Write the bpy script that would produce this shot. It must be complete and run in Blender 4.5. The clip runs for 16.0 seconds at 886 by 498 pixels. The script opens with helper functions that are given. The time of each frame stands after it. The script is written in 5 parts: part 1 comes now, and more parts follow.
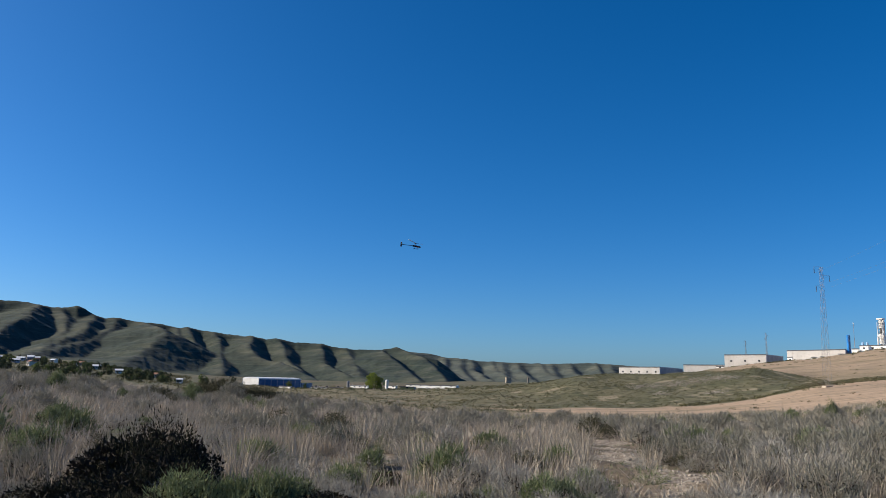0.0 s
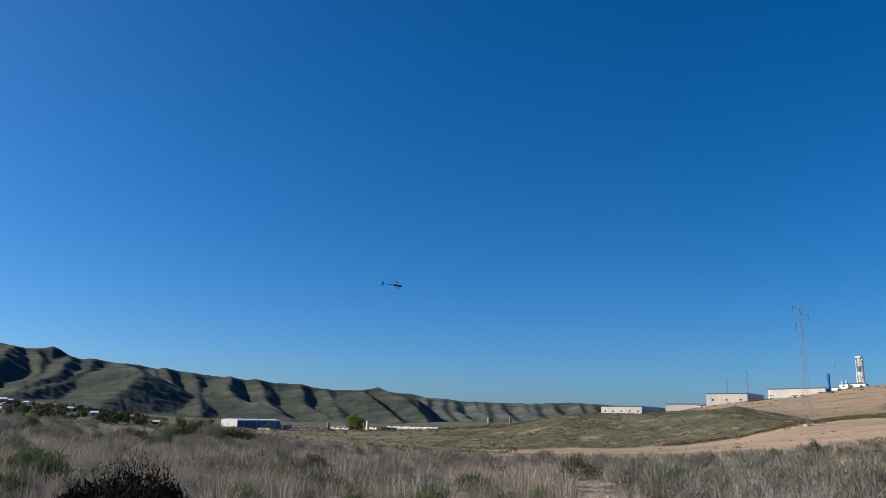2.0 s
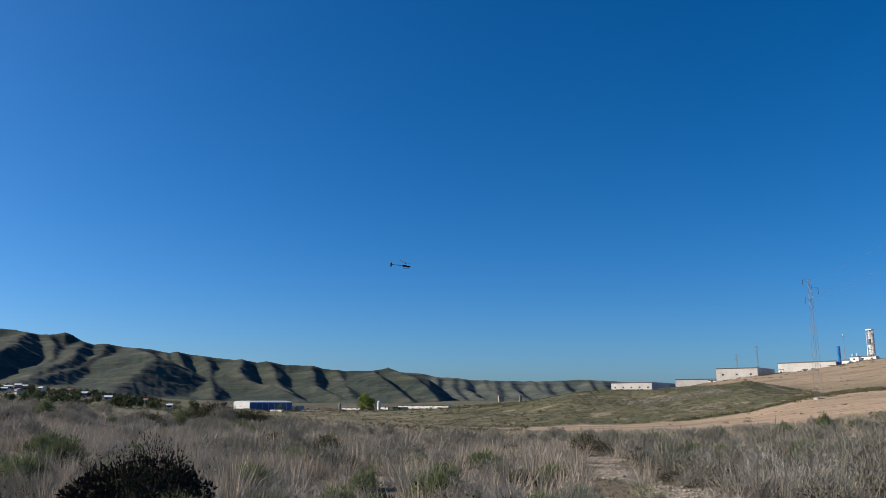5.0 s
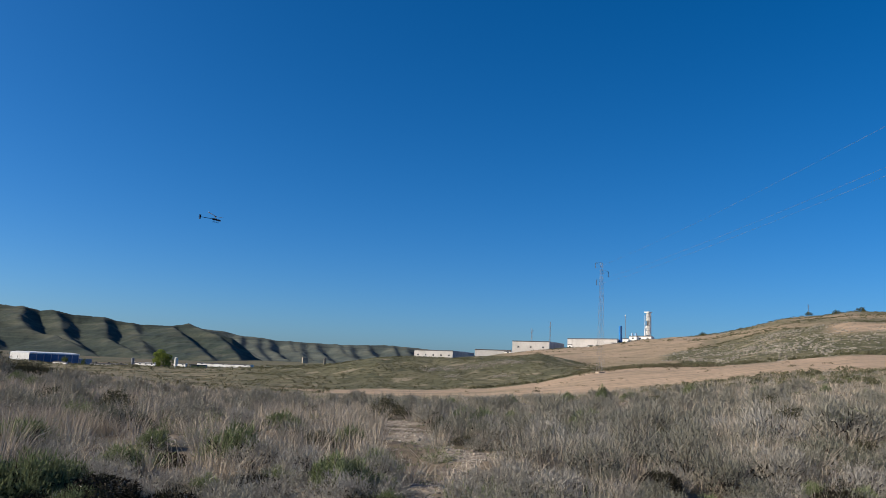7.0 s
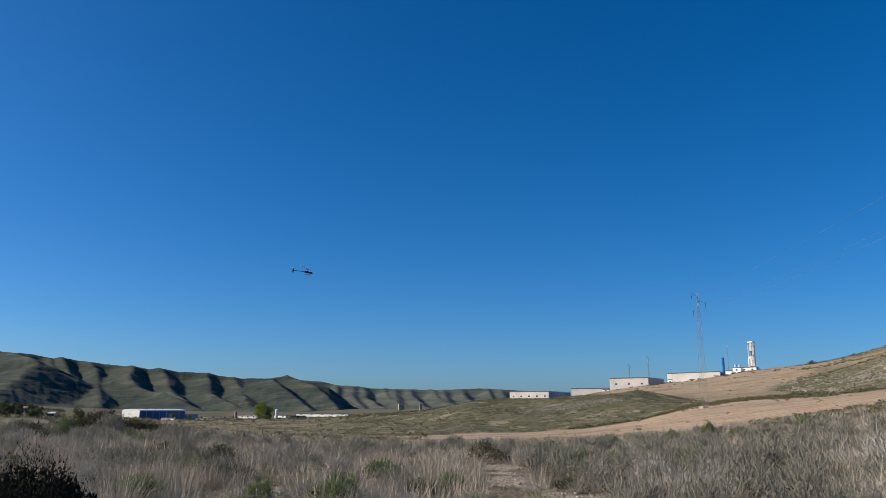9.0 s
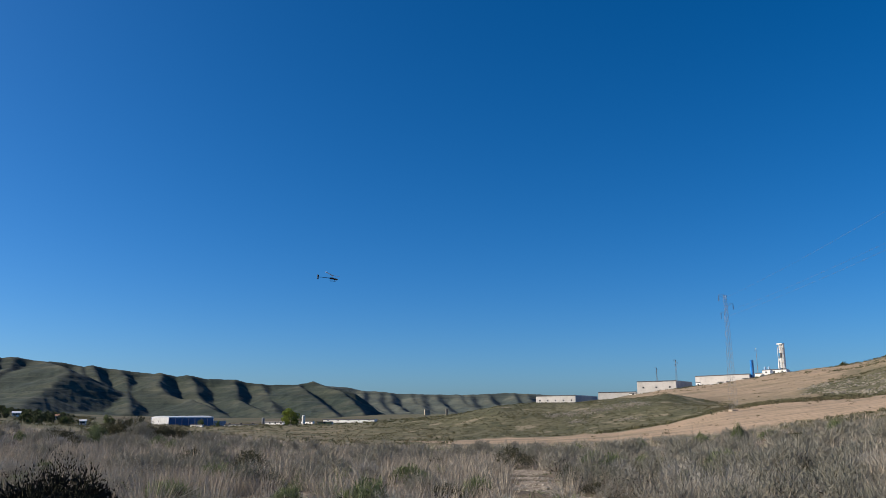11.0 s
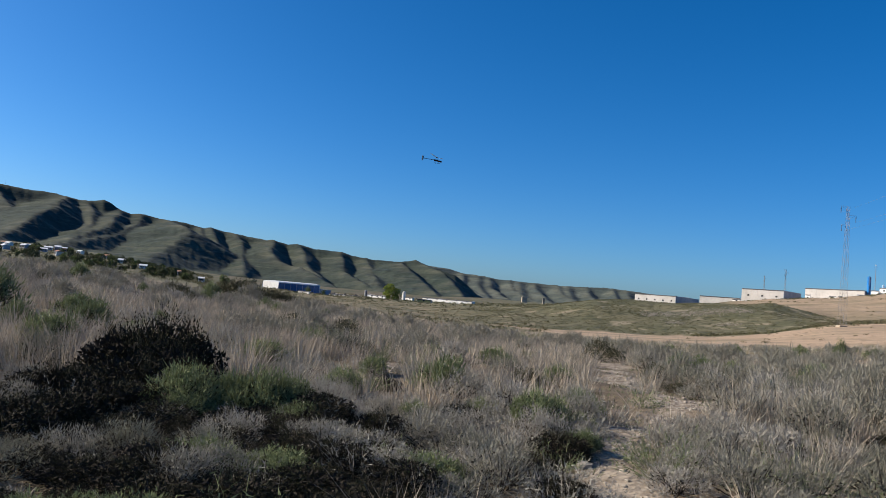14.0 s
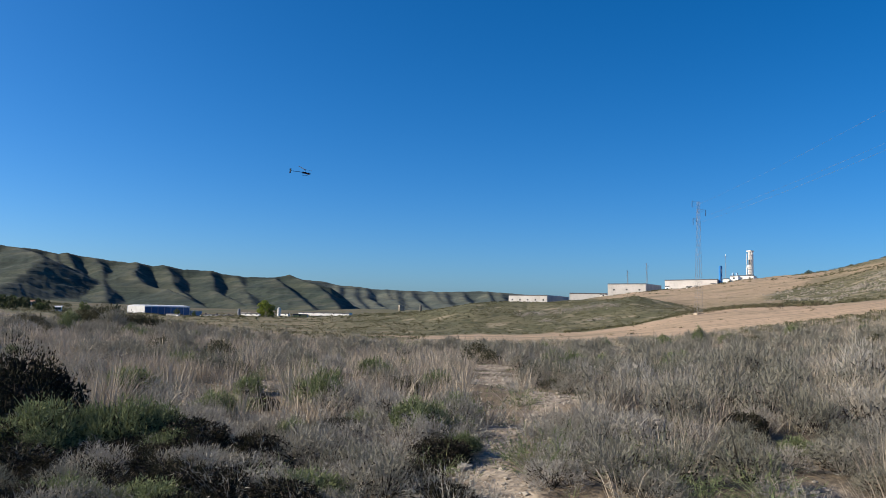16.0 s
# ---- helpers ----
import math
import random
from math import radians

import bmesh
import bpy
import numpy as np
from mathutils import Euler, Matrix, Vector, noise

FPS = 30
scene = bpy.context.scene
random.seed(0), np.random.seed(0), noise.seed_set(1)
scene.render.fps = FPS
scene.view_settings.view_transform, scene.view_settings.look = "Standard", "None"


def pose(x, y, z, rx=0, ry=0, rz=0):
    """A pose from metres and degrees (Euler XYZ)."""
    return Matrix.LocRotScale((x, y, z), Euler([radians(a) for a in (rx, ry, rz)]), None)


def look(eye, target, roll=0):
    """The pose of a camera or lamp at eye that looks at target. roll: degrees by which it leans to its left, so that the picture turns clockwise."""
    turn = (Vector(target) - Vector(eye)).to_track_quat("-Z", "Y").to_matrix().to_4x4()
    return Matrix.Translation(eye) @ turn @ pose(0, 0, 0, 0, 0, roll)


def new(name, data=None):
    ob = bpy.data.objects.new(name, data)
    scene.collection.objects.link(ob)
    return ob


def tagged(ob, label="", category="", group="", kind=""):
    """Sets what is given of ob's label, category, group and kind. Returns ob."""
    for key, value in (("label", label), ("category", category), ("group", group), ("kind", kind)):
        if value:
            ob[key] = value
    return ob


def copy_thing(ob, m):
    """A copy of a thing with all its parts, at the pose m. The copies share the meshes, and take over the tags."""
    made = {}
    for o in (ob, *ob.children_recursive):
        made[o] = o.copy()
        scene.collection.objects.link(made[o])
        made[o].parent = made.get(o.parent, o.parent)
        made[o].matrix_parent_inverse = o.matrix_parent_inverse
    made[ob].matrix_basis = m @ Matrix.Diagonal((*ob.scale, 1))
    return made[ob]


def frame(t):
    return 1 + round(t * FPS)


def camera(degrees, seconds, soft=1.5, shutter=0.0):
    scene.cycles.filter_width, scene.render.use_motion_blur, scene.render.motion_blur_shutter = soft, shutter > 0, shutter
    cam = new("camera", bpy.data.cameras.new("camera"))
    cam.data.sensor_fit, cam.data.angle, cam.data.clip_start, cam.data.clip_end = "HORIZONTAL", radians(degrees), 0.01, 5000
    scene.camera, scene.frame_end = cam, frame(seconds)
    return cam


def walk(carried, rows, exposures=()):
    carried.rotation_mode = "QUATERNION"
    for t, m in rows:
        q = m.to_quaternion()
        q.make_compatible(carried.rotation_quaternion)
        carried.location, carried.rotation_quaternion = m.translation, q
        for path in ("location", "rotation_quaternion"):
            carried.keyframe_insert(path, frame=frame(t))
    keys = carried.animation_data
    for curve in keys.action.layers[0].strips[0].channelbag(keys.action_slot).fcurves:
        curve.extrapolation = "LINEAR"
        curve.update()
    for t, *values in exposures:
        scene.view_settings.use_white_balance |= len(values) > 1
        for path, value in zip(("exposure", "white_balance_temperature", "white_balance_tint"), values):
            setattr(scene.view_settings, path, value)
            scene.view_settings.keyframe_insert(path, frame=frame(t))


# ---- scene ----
EYE = 1.65
cam = camera(58.5, 16.0, soft=0.75)
# seconds, side step of the eye (m), heading, pitch and roll (degrees)
PATH = [
    (0.0, 0.00, -8.76, 9.45, 1.23),
    (0.5, 0.00, -7.17, 9.34, 3.01),
    (1.0, 0.00, -6.30, 11.40, 3.16),
    (1.5, 0.00, -7.00, 12.27, 1.66),
    (2.0, 0.00, -7.45, 12.31, 0.93),
    (2.5, 0.00, -7.82, 12.97, -0.17),
    (3.0, 0.00, -7.99, 13.35, -1.08),
    (3.2, 0.00, -7.89, 14.08, -1.57),
    (5.3, 0.00, -7.58, 10.63, 0.57),
    (5.5, 0.00, -6.30, 11.34, 1.12),
    (6.0, 0.00, -0.75, 11.42, 2.50),
    (6.5, 0.00, 3.61, 9.95, 2.85),
    (7.0, 0.00, 5.57, 8.55, 2.38),
    (7.5, 0.00, 4.15, 9.82, 0.71),
    (8.0, 0.00, 1.56, 11.06, 0.47),
    (8.5, 0.00, 0.21, 10.97, 0.43),
    (9.0, 0.00, -0.93, 11.44, 0.09),
    (11.5, 0.00, -4.09, 11.81, -0.61),
    (12.0, 0.00, -7.42, 11.01, 0.66),
    (12.5, 0.00, -9.18, 10.06, 3.00),
    (13.0, 0.00, -10.40, 8.29, 4.01),
    (13.5, 0.02, -11.45, 5.50, 5.22),
    (14.0, 0.22, -10.05, 3.28, 4.89),
    (14.5, 0.30, -7.38, 2.79, 2.71),
    (15.0, 0.30, -5.23, 4.55, 2.03),
    (15.5, 0.30, -1.88, 5.07, 1.77),
    (16.0, 0.27, -1.01, 4.45, 1.20),
]


def aim(step, heading, pitch, roll):
    h, p = radians(heading), radians(pitch)
    way = Vector((math.sin(h) * math.cos(p), math.cos(h) * math.cos(p), math.sin(p)))
    eye = Vector((step, 0, EYE))
    return look(eye, eye + way * 100, roll)


walk(cam, [(t, aim(*row)) for t, *row in PATH], [(0.0, 0.52), (2.0, 0.45), (11.5, 0.43), (12.6, 0.47), (13.5, 0.61), (16.0, 0.64)])

# ---- sky and sun ----
SUN_AZ, SUN_EL = -93.0, 29.0
world = bpy.data.worlds.new("world")
scene.world = world
world.use_nodes = True
wn = world.node_tree.nodes
sky = wn.new("ShaderNodeTexSky")
sky.sky_type = "NISHITA"
sky.sun_disc = False
sky.sun_elevation = radians(SUN_EL)
sky.sun_rotation = radians(SUN_AZ)
sky.altitude = 300
sky.air_density, sky.dust_density, sky.ozone_density = 0.75, 1.3, 4.0
wn["Background"].inputs["Strength"].default_value = 0.101
tint = wn.new("ShaderNodeMix")
tint.data_type, tint.blend_type = "RGBA", "MULTIPLY"
tint.inputs[0].default_value, tint.inputs[7].default_value = 1.0, (0.62, 0.77, 0.91, 1)
deep = wn.new("ShaderNodeHueSaturation")
deep.inputs["Saturation"].default_value = 1.21
world.node_tree.links.new(sky.outputs["Color"], tint.inputs[6])
world.node_tree.links.new(tint.outputs[2], deep.inputs["Color"])
world.node_tree.links.new(deep.outputs[0], wn["Background"].inputs["Color"])
sun = new("sun", bpy.data.lights.new("sun", "SUN"))
sun.data.energy, sun.data.angle, sun.data.color = 5.0, radians(0.53), (1.0, 0.88, 0.72)
a, e = radians(SUN_AZ), radians(SUN_EL)
sun.matrix_world = look((0, 0, 0), (-math.sin(a) * math.cos(e), -math.cos(a) * math.cos(e), -math.sin(e)))
sun.location = (0, 0, 300)


# ---- materials ----
def ramp_mix(nt, fac, c1, c2):
    m = nt.nodes.new("ShaderNodeMix")
    m.data_type = "RGBA"
    if fac is not None:
        nt.links.new(fac, m.inputs[0])
    for k, c in ((6, c1), (7, c2)):
        if isinstance(c, tuple):
            m.inputs[k].default_value = (*c, 1)
        else:
            nt.links.new(c, m.inputs[k])
    return m.outputs[2]


def noise_fac(nt, scale, lo=0.4, hi=0.6, detail=4, stretch=None):
    co = nt.nodes.new("ShaderNodeNewGeometry").outputs["Position"]
    if stretch:
        mp = nt.nodes.new("ShaderNodeMapping")
        mp.inputs["Scale"].default_value = stretch
        nt.links.new(co, mp.inputs[0])
        co = mp.outputs[0]
    n = nt.nodes.new("ShaderNodeTexNoise")
    n.inputs["Scale"].default_value, n.inputs["Detail"].default_value = scale, detail
    nt.links.new(co, n.inputs["Vector"])
    r = nt.nodes.new("ShaderNodeMapRange")
    r.inputs[1].default_value, r.inputs[2].default_value = lo, hi
    nt.links.new(n.outputs["Fac"], r.inputs[0])
    return r.outputs[0]


def times(nt, x, y):
    m = nt.nodes.new("ShaderNodeMath")
    m.operation = "MULTIPLY"
    nt.links.new(x, m.inputs[0])
    if isinstance(y, (int, float)):
        m.inputs[1].default_value = y
    else:
        nt.links.new(y, m.inputs[1])
    return m.outputs[0]


def start_material(name, rough=0.85):
    m = bpy.data.materials.new(name)
    m.use_nodes = True
    b = m.node_tree.nodes["Principled BSDF"]
    b.inputs["Roughness"].default_value = rough
    b.inputs["Specular IOR Level"].default_value = 0.2
    return m, m.node_tree, b


def plain(name, c1, c2, scale, rough=0.7, metal=0.0, bump=0.0):
    """A paint, metal or plaster with stains at two scales."""
    m, nt, b = start_material(name, rough)
    col = ramp_mix(nt, noise_fac(nt, scale), c1, c2)
    dark = tuple(v * 0.75 for v in c2)
    col = ramp_mix(nt, times(nt, noise_fac(nt, scale * 7, 0.5, 0.75), 0.5), col, dark)
    nt.links.new(col, b.inputs["Base Color"])
    b.inputs["Metallic"].default_value = metal
    if bump:
        add_bump(nt, b, scale * 6, bump)
    return m


def add_bump(nt, b, scale, dist):
    bp = nt.nodes.new("ShaderNodeBump")
    bp.inputs["Distance"].default_value = dist
    nt.links.new(noise_fac(nt, scale, 0.2, 0.8), bp.inputs["Height"])
    nt.links.new(bp.outputs[0], b.inputs["Normal"])


def plant(name, c1, c2, c3, clump=0.8, thin=0.25, vary=None):
    """Leaves or blades: each island its own shade, with patches across the field."""
    m, nt, b = start_material(name, 0.8)
    b.inputs["Specular IOR Level"].default_value = 0.08
    isl = nt.nodes.new("ShaderNodeNewGeometry").outputs["Random Per Island"]
    col = ramp_mix(nt, isl, c1, c2)
    col = ramp_mix(nt, times(nt, noise_fac(nt, clump, 0.42, 0.62, 2), 0.8), col, c3)
    if vary:
        col = ramp_mix(nt, times(nt, nt.nodes.new("ShaderNodeObjectInfo").outputs["Random"], 0.75), col, vary)
    nt.links.new(col, b.inputs["Base Color"])
    tr = nt.nodes.new("ShaderNodeBsdfTranslucent")
    nt.links.new(col, tr.inputs[0])
    mx = nt.nodes.new("ShaderNodeMixShader")
    mx.inputs[0].default_value = thin
    nt.links.new(b.outputs[0], mx.inputs[1])
    nt.links.new(tr.outputs[0], mx.inputs[2])
    nt.links.new(mx.outputs[0], nt.nodes["Material Output"].inputs[0])
    return m


STRAW = plant("dry_straw", (0.55, 0.475, 0.375), (0.21, 0.182, 0.142), (0.315, 0.27, 0.218), 0.35, 0.15)
GREY = plant("grey_scrub_leaf", (0.42, 0.398, 0.35), (0.21, 0.20, 0.167), (0.22, 0.208, 0.175), 0.6, 0.15)
GREY_SHRUB = plant("grey_shrub_leaf", (0.40, 0.372, 0.33), (0.27, 0.25, 0.213), (0.33, 0.306, 0.268), 0.5, 0.18, (0.10, 0.104, 0.066))
GREEN = plant("green_scrub_leaf", (0.075, 0.10, 0.042), (0.28, 0.31, 0.165), (0.125, 0.148, 0.073), 0.7, 0.2)
# Near-black leaf carries the unlit side of the near bushes in its colour.
SHADELEAF = plant("shaded_shrub_leaf", (0.006, 0.008, 0.005), (0.055, 0.052, 0.028), (0.018, 0.018, 0.011), 2.5, 0.02)
BROWNLEAF = plant("brown_olive_shrub_leaf", (0.030, 0.032, 0.018), (0.115, 0.108, 0.062), (0.058, 0.055, 0.033), 1.5, 0.1)
WEED = plant("weed_leaf", (0.058, 0.076, 0.034), (0.17, 0.19, 0.10), (0.10, 0.105, 0.06), 0.7, 0.2)
TREELEAF = plant("bright_tree_leaf", (0.15, 0.19, 0.035), (0.21, 0.24, 0.05), (0.11, 0.15, 0.03), 0.4, 0.35)
FARLEAF = plant("far_tree_leaf", (0.045, 0.06, 0.03), (0.08, 0.09, 0.04), (0.05, 0.06, 0.04), 0.05, 0.15)
# Twig colour darkened to paint the shade inside the bushes.
SHADETWIG = plant("shaded_dead_twig", (0.042, 0.035, 0.027), (0.016, 0.014, 0.011), (0.026, 0.022, 0.017), 2.0, 0.02)
LIGHTLEAF = plant("light_tree_leaf", (0.085, 0.115, 0.042), (0.13, 0.16, 0.055), (0.09, 0.11, 0.045), 0.05, 0.2)
TWIG = plain("twig_bark", (0.20, 0.165, 0.13), (0.12, 0.10, 0.08), 9)
STONE = plain("pale_stone", (0.40, 0.36, 0.30), (0.27, 0.235, 0.19), 6, 0.9, bump=0.01)
ROCK = plain("cliff_rock", (0.40, 0.34, 0.27), (0.28, 0.235, 0.18), 0.3, 0.9)
WHITE = plain("white_cladding", (0.78, 0.77, 0.74), (0.68, 0.66, 0.62), 0.15, 0.6)
CREAM = plain("cream_concrete_panel", (0.49, 0.465, 0.44), (0.42, 0.40, 0.375), 0.12, 0.8)
# Blue-grey that paints shade onto hall side walls; own colour on annex, houses.
SHADEWALL = plain("grey_blue_shade_cladding", (0.30, 0.33, 0.38), (0.24, 0.27, 0.32), 0.2, 0.6)
BLUEWALL = plain("blue_cladding", (0.055, 0.125, 0.26), (0.045, 0.105, 0.22), 0.2, 0.5)
BLUETANK = plain("blue_tank_paint", (0.025, 0.19, 0.50), (0.02, 0.15, 0.42), 0.5, 0.4)
PALEBLUE = plain("pale_blue_tank_paint", (0.32, 0.48, 0.66), (0.27, 0.42, 0.60), 0.5, 0.4)
ROOFMETAL = plain("white_roof_sheet", (0.74, 0.75, 0.76), (0.64, 0.65, 0.66), 0.2, 0.5)
DARKTRIM = plain("dark_trim", (0.10, 0.10, 0.105), (0.06, 0.06, 0.065), 0.8, 0.6)
TILE = plain("clay_roof_tile", (0.36, 0.20, 0.13), (0.28, 0.15, 0.10), 0.6, 0.85)
STEEL = plain("galvanised_steel", (0.27, 0.27, 0.27), (0.20, 0.20, 0.21), 1.0, 0.65, 0.2)
CABLE = plain("aluminium_cable", (0.26, 0.27, 0.28), (0.20, 0.21, 0.22), 1.0, 0.6, 0.5)
GLASS = plain("dark_window_glass", (0.03, 0.035, 0.045), (0.02, 0.025, 0.03), 0.5, 0.15)
CARBON = plain("carbon_fibre", (0.025, 0.025, 0.028), (0.015, 0.015, 0.018), 20, 0.35)
REDPAINT = plain("red_canopy_paint", (0.42, 0.03, 0.03), (0.32, 0.02, 0.02), 8, 0.3)
WHITEPAINT = plain("white_canopy_paint", (0.78, 0.78, 0.76), (0.68, 0.68, 0.66), 8, 0.3)


def mask(nt, name):
    at = nt.nodes.new("ShaderNodeAttribute")
    at.attribute_name = name
    return at.outputs["Fac"]


def ground_material():
    m, nt, b = start_material("dry_ground", 0.95)
    soil = ramp_mix(nt, noise_fac(nt, 0.9), (0.15, 0.115, 0.078), (0.10, 0.08, 0.055))
    soil = ramp_mix(nt, times(nt, noise_fac(nt, 22, 0.5, 0.7), 0.6), soil, (0.22, 0.18, 0.13))
    tan_ = ramp_mix(nt, noise_fac(nt, 0.03), (0.225, 0.185, 0.12), (0.155, 0.135, 0.08))
    tan_ = ramp_mix(nt, noise_fac(nt, 0.35, 0.40, 0.60, 6), tan_, (0.10, 0.095, 0.055))
    olive = ramp_mix(nt, noise_fac(nt, 0.06, 0.4, 0.6, 5), (0.13, 0.117, 0.068), (0.088, 0.088, 0.047))
    olive = ramp_mix(nt, noise_fac(nt, 0.5, 0.5, 0.62, 6), olive, (0.055, 0.057, 0.031))
    olive = ramp_mix(nt, times(nt, noise_fac(nt, 0.16, 0.58, 0.66, 5), 0.7), olive, (0.28, 0.235, 0.165))
    road = ramp_mix(nt, noise_fac(nt, 0.12, 0.35, 0.65, 5), (0.42, 0.305, 0.21), (0.34, 0.25, 0.17))
    road = ramp_mix(nt, times(nt, noise_fac(nt, 0.16, 0.50, 0.62, 7, (0.7, 4.5, 1.0)), 0.8), road, (0.21, 0.165, 0.11))
    road = ramp_mix(nt, times(nt, noise_fac(nt, 1.4, 0.56, 0.64, 5), 0.5), road, (0.15, 0.125, 0.085))
    road = ramp_mix(nt, times(nt, noise_fac(nt, 0.045, 0.52, 0.64, 6, (0.6, 1.6, 1.0)), 0.65), road, (0.17, 0.145, 0.088))
    path = ramp_mix(nt, noise_fac(nt, 3.0), (0.31, 0.262, 0.205), (0.19, 0.155, 0.118))
    path = ramp_mix(nt, times(nt, noise_fac(nt, 9.0, 0.54, 0.64, 6), 0.7), path, (0.085, 0.066, 0.045))
    path = ramp_mix(nt, times(nt, noise_fac(nt, 40, 0.55, 0.7), 0.5), path, (0.37, 0.32, 0.25))
    plough = ramp_mix(nt, noise_fac(nt, 0.02, 0.4, 0.6, 4, (1.0, 0.35, 1.0)), (0.125, 0.10, 0.068), (0.07, 0.075, 0.04))
    col = ramp_mix(nt, mask(nt, "tan"), soil, tan_)
    col = ramp_mix(nt, mask(nt, "plough"), col, plough)
    col = ramp_mix(nt, mask(nt, "olive"), col, olive)
    col = ramp_mix(nt, mask(nt, "road"), col, road)
    col = ramp_mix(nt, mask(nt, "path"), col, path)
    nt.links.new(col, b.inputs["Base Color"])
    add_bump(nt, b, 6, 0.05)
    return m


def mountain_material(name, c1, c2, c3, rocky):
    m, nt, b = start_material(name, 0.95)
    col = ramp_mix(nt, noise_fac(nt, 0.0045, 0.36, 0.56, 6), c1, c2)
    col = ramp_mix(nt, times(nt, noise_fac(nt, 0.07, 0.5, 0.62, 8), 0.8), col, c3)
    col = ramp_mix(nt, times(nt, noise_fac(nt, 0.006, 0.54, 0.66, 5, (1.0, 1.0, 2.2)), 0.7), col, tuple(v * w for v, w in zip(c1, (1.35, 1.3, 1.22))))
    col = ramp_mix(nt, times(nt, noise_fac(nt, 0.16, 0.53, 0.58, 3), 0.75), col, c3)
    sep = nt.nodes.new("ShaderNodeSeparateXYZ")
    nt.links.new(nt.nodes.new("ShaderNodeNewGeometry").outputs["Normal"], sep.inputs[0])
    st = nt.nodes.new("ShaderNodeMapRange")
    st.inputs[1].default_value, st.inputs[2].default_value = 0.80, 0.62
    nt.links.new(sep.outputs[2], st.inputs[0])
    strata = noise_fac(nt, 0.03, 0.5, 0.62, 5, (0.3, 0.3, 3.0))
    col = ramp_mix(nt, times(nt, times(nt, st.outputs[0], strata), rocky), col, (0.27, 0.235, 0.165))
    # tan over the crest mask; its wide left side paints the sunward flanks brighter
    col = ramp_mix(nt, times(nt, times(nt, mask(nt, "bare"), noise_fac(nt, 0.012, 0.38, 0.62, 5)), 0.45), col, (0.120, 0.115, 0.080))
    ledges = noise_fac(nt, 0.035, 0.60, 0.66, 4, (0.12, 0.12, 5.0))
    col = ramp_mix(nt, times(nt, ledges, 0.22), col, (0.15, 0.145, 0.105))
    beds = noise_fac(nt, 0.02, 0.50, 0.60, 4, (0.15, 0.15, 4.0))
    col = ramp_mix(nt, times(nt, beds, 0.55), col, tuple(v * 0.8 for v in c3))
    nt.links.new(col, b.inputs["Base Color"])
    bp = nt.nodes.new("ShaderNodeBump")
    bp.inputs["Distance"].default_value = 0.6
    ledge = nt.nodes.new("ShaderNodeMath")
    ledge.operation = "ADD"
    nt.links.new(noise_fac(nt, 0.07, 0.2, 0.8), ledge.inputs[0])
    nt.links.new(times(nt, beds, 0.8), ledge.inputs[1])
    nt.links.new(ledge.outputs[0], bp.inputs["Height"])
    nt.links.new(bp.outputs[0], b.inputs["Normal"])
    return m


GROUND = ground_material()
# Blue-leaning base colours put distance haze into both ranges, the far one paler.
MOUNTAIN = mountain_material("hazed_scrub_mountain", (0.043, 0.054, 0.037), (0.028, 0.041, 0.032), (0.016, 0.027, 0.022), 0.8)
FARMOUNT = mountain_material("hazed_far_ridge", (0.094, 0.105, 0.088), (0.062, 0.077, 0.067), (0.042, 0.055, 0.052), 1.0)


# ---- helpers for meshes ----
def link(name, bm, material, parent=None, label=""):
    me = bpy.data.meshes.new(name)
    bm.to_mesh(me)
    bm.free()
    for mm in material if isinstance(material, (list, tuple)) else [material]:
        me.materials.append(mm)
    ob = new(name, me)
    ob.parent = parent
    return tagged(ob, label)


def part(name, bm, material, parent, label=""):
    return link(name, bm, material, parent, label)


def empty(name, label, category, m=None, group="", kind=""):
    ob = new(name)
    ob.empty_display_size = 0.2
    if m:
        ob.matrix_world = m
    return tagged(ob, label, category, group, kind)


def fast_mesh(name, verts, tris, material, smooth=False, quads=None):
    """One mesh from numpy arrays of corners and triangles (or quads)."""
    faces = tris if quads is None else quads
    n = faces.shape[1]
    me = bpy.data.meshes.new(name)
    me.vertices.add(len(verts))
    me.vertices.foreach_set("co", np.ascontiguousarray(verts, dtype=np.float32).ravel())
    me.loops.add(faces.size)
    me.loops.foreach_set("vertex_index", np.ascontiguousarray(faces, dtype=np.int32).ravel())
    me.polygons.add(len(faces))
    me.polygons.foreach_set("loop_start", np.arange(0, faces.size, n, dtype=np.int32))
    me.polygons.foreach_set("use_smooth", np.full(len(faces), smooth))
    me.materials.append(material)
    me.update(calc_edges=True)
    return me


def box(bm, x0, y0, z0, x1, y1, z1, bevel=0.0):
    r = bmesh.ops.create_cube(bm, size=1.0)
    vs = r["verts"]
    bmesh.ops.scale(bm, verts=vs, vec=(x1 - x0, y1 - y0, z1 - z0))
    bmesh.ops.translate(bm, verts=vs, vec=((x0 + x1) / 2, (y0 + y1) / 2, (z0 + z1) / 2))
    if bevel:
        es = list({e_ for v in vs for e_ in v.link_edges})
        bmesh.ops.bevel(bm, geom=es, offset=bevel, segments=2, affect="EDGES")
    return bm


def rod(bm, p, q, r0, r1=None, sides=6):
    p, q = Vector(p), Vector(q)
    d = q - p
    m = Matrix.Translation((p + q) / 2) @ d.to_track_quat("Z", "Y").to_matrix().to_4x4()
    bmesh.ops.create_cone(bm, cap_ends=True, segments=sides, radius1=r0, radius2=r0 if r1 is None else r1, depth=d.length, matrix=m)
    return bm


def polar(az, d):
    return d * math.sin(radians(az)), d * math.cos(radians(az))


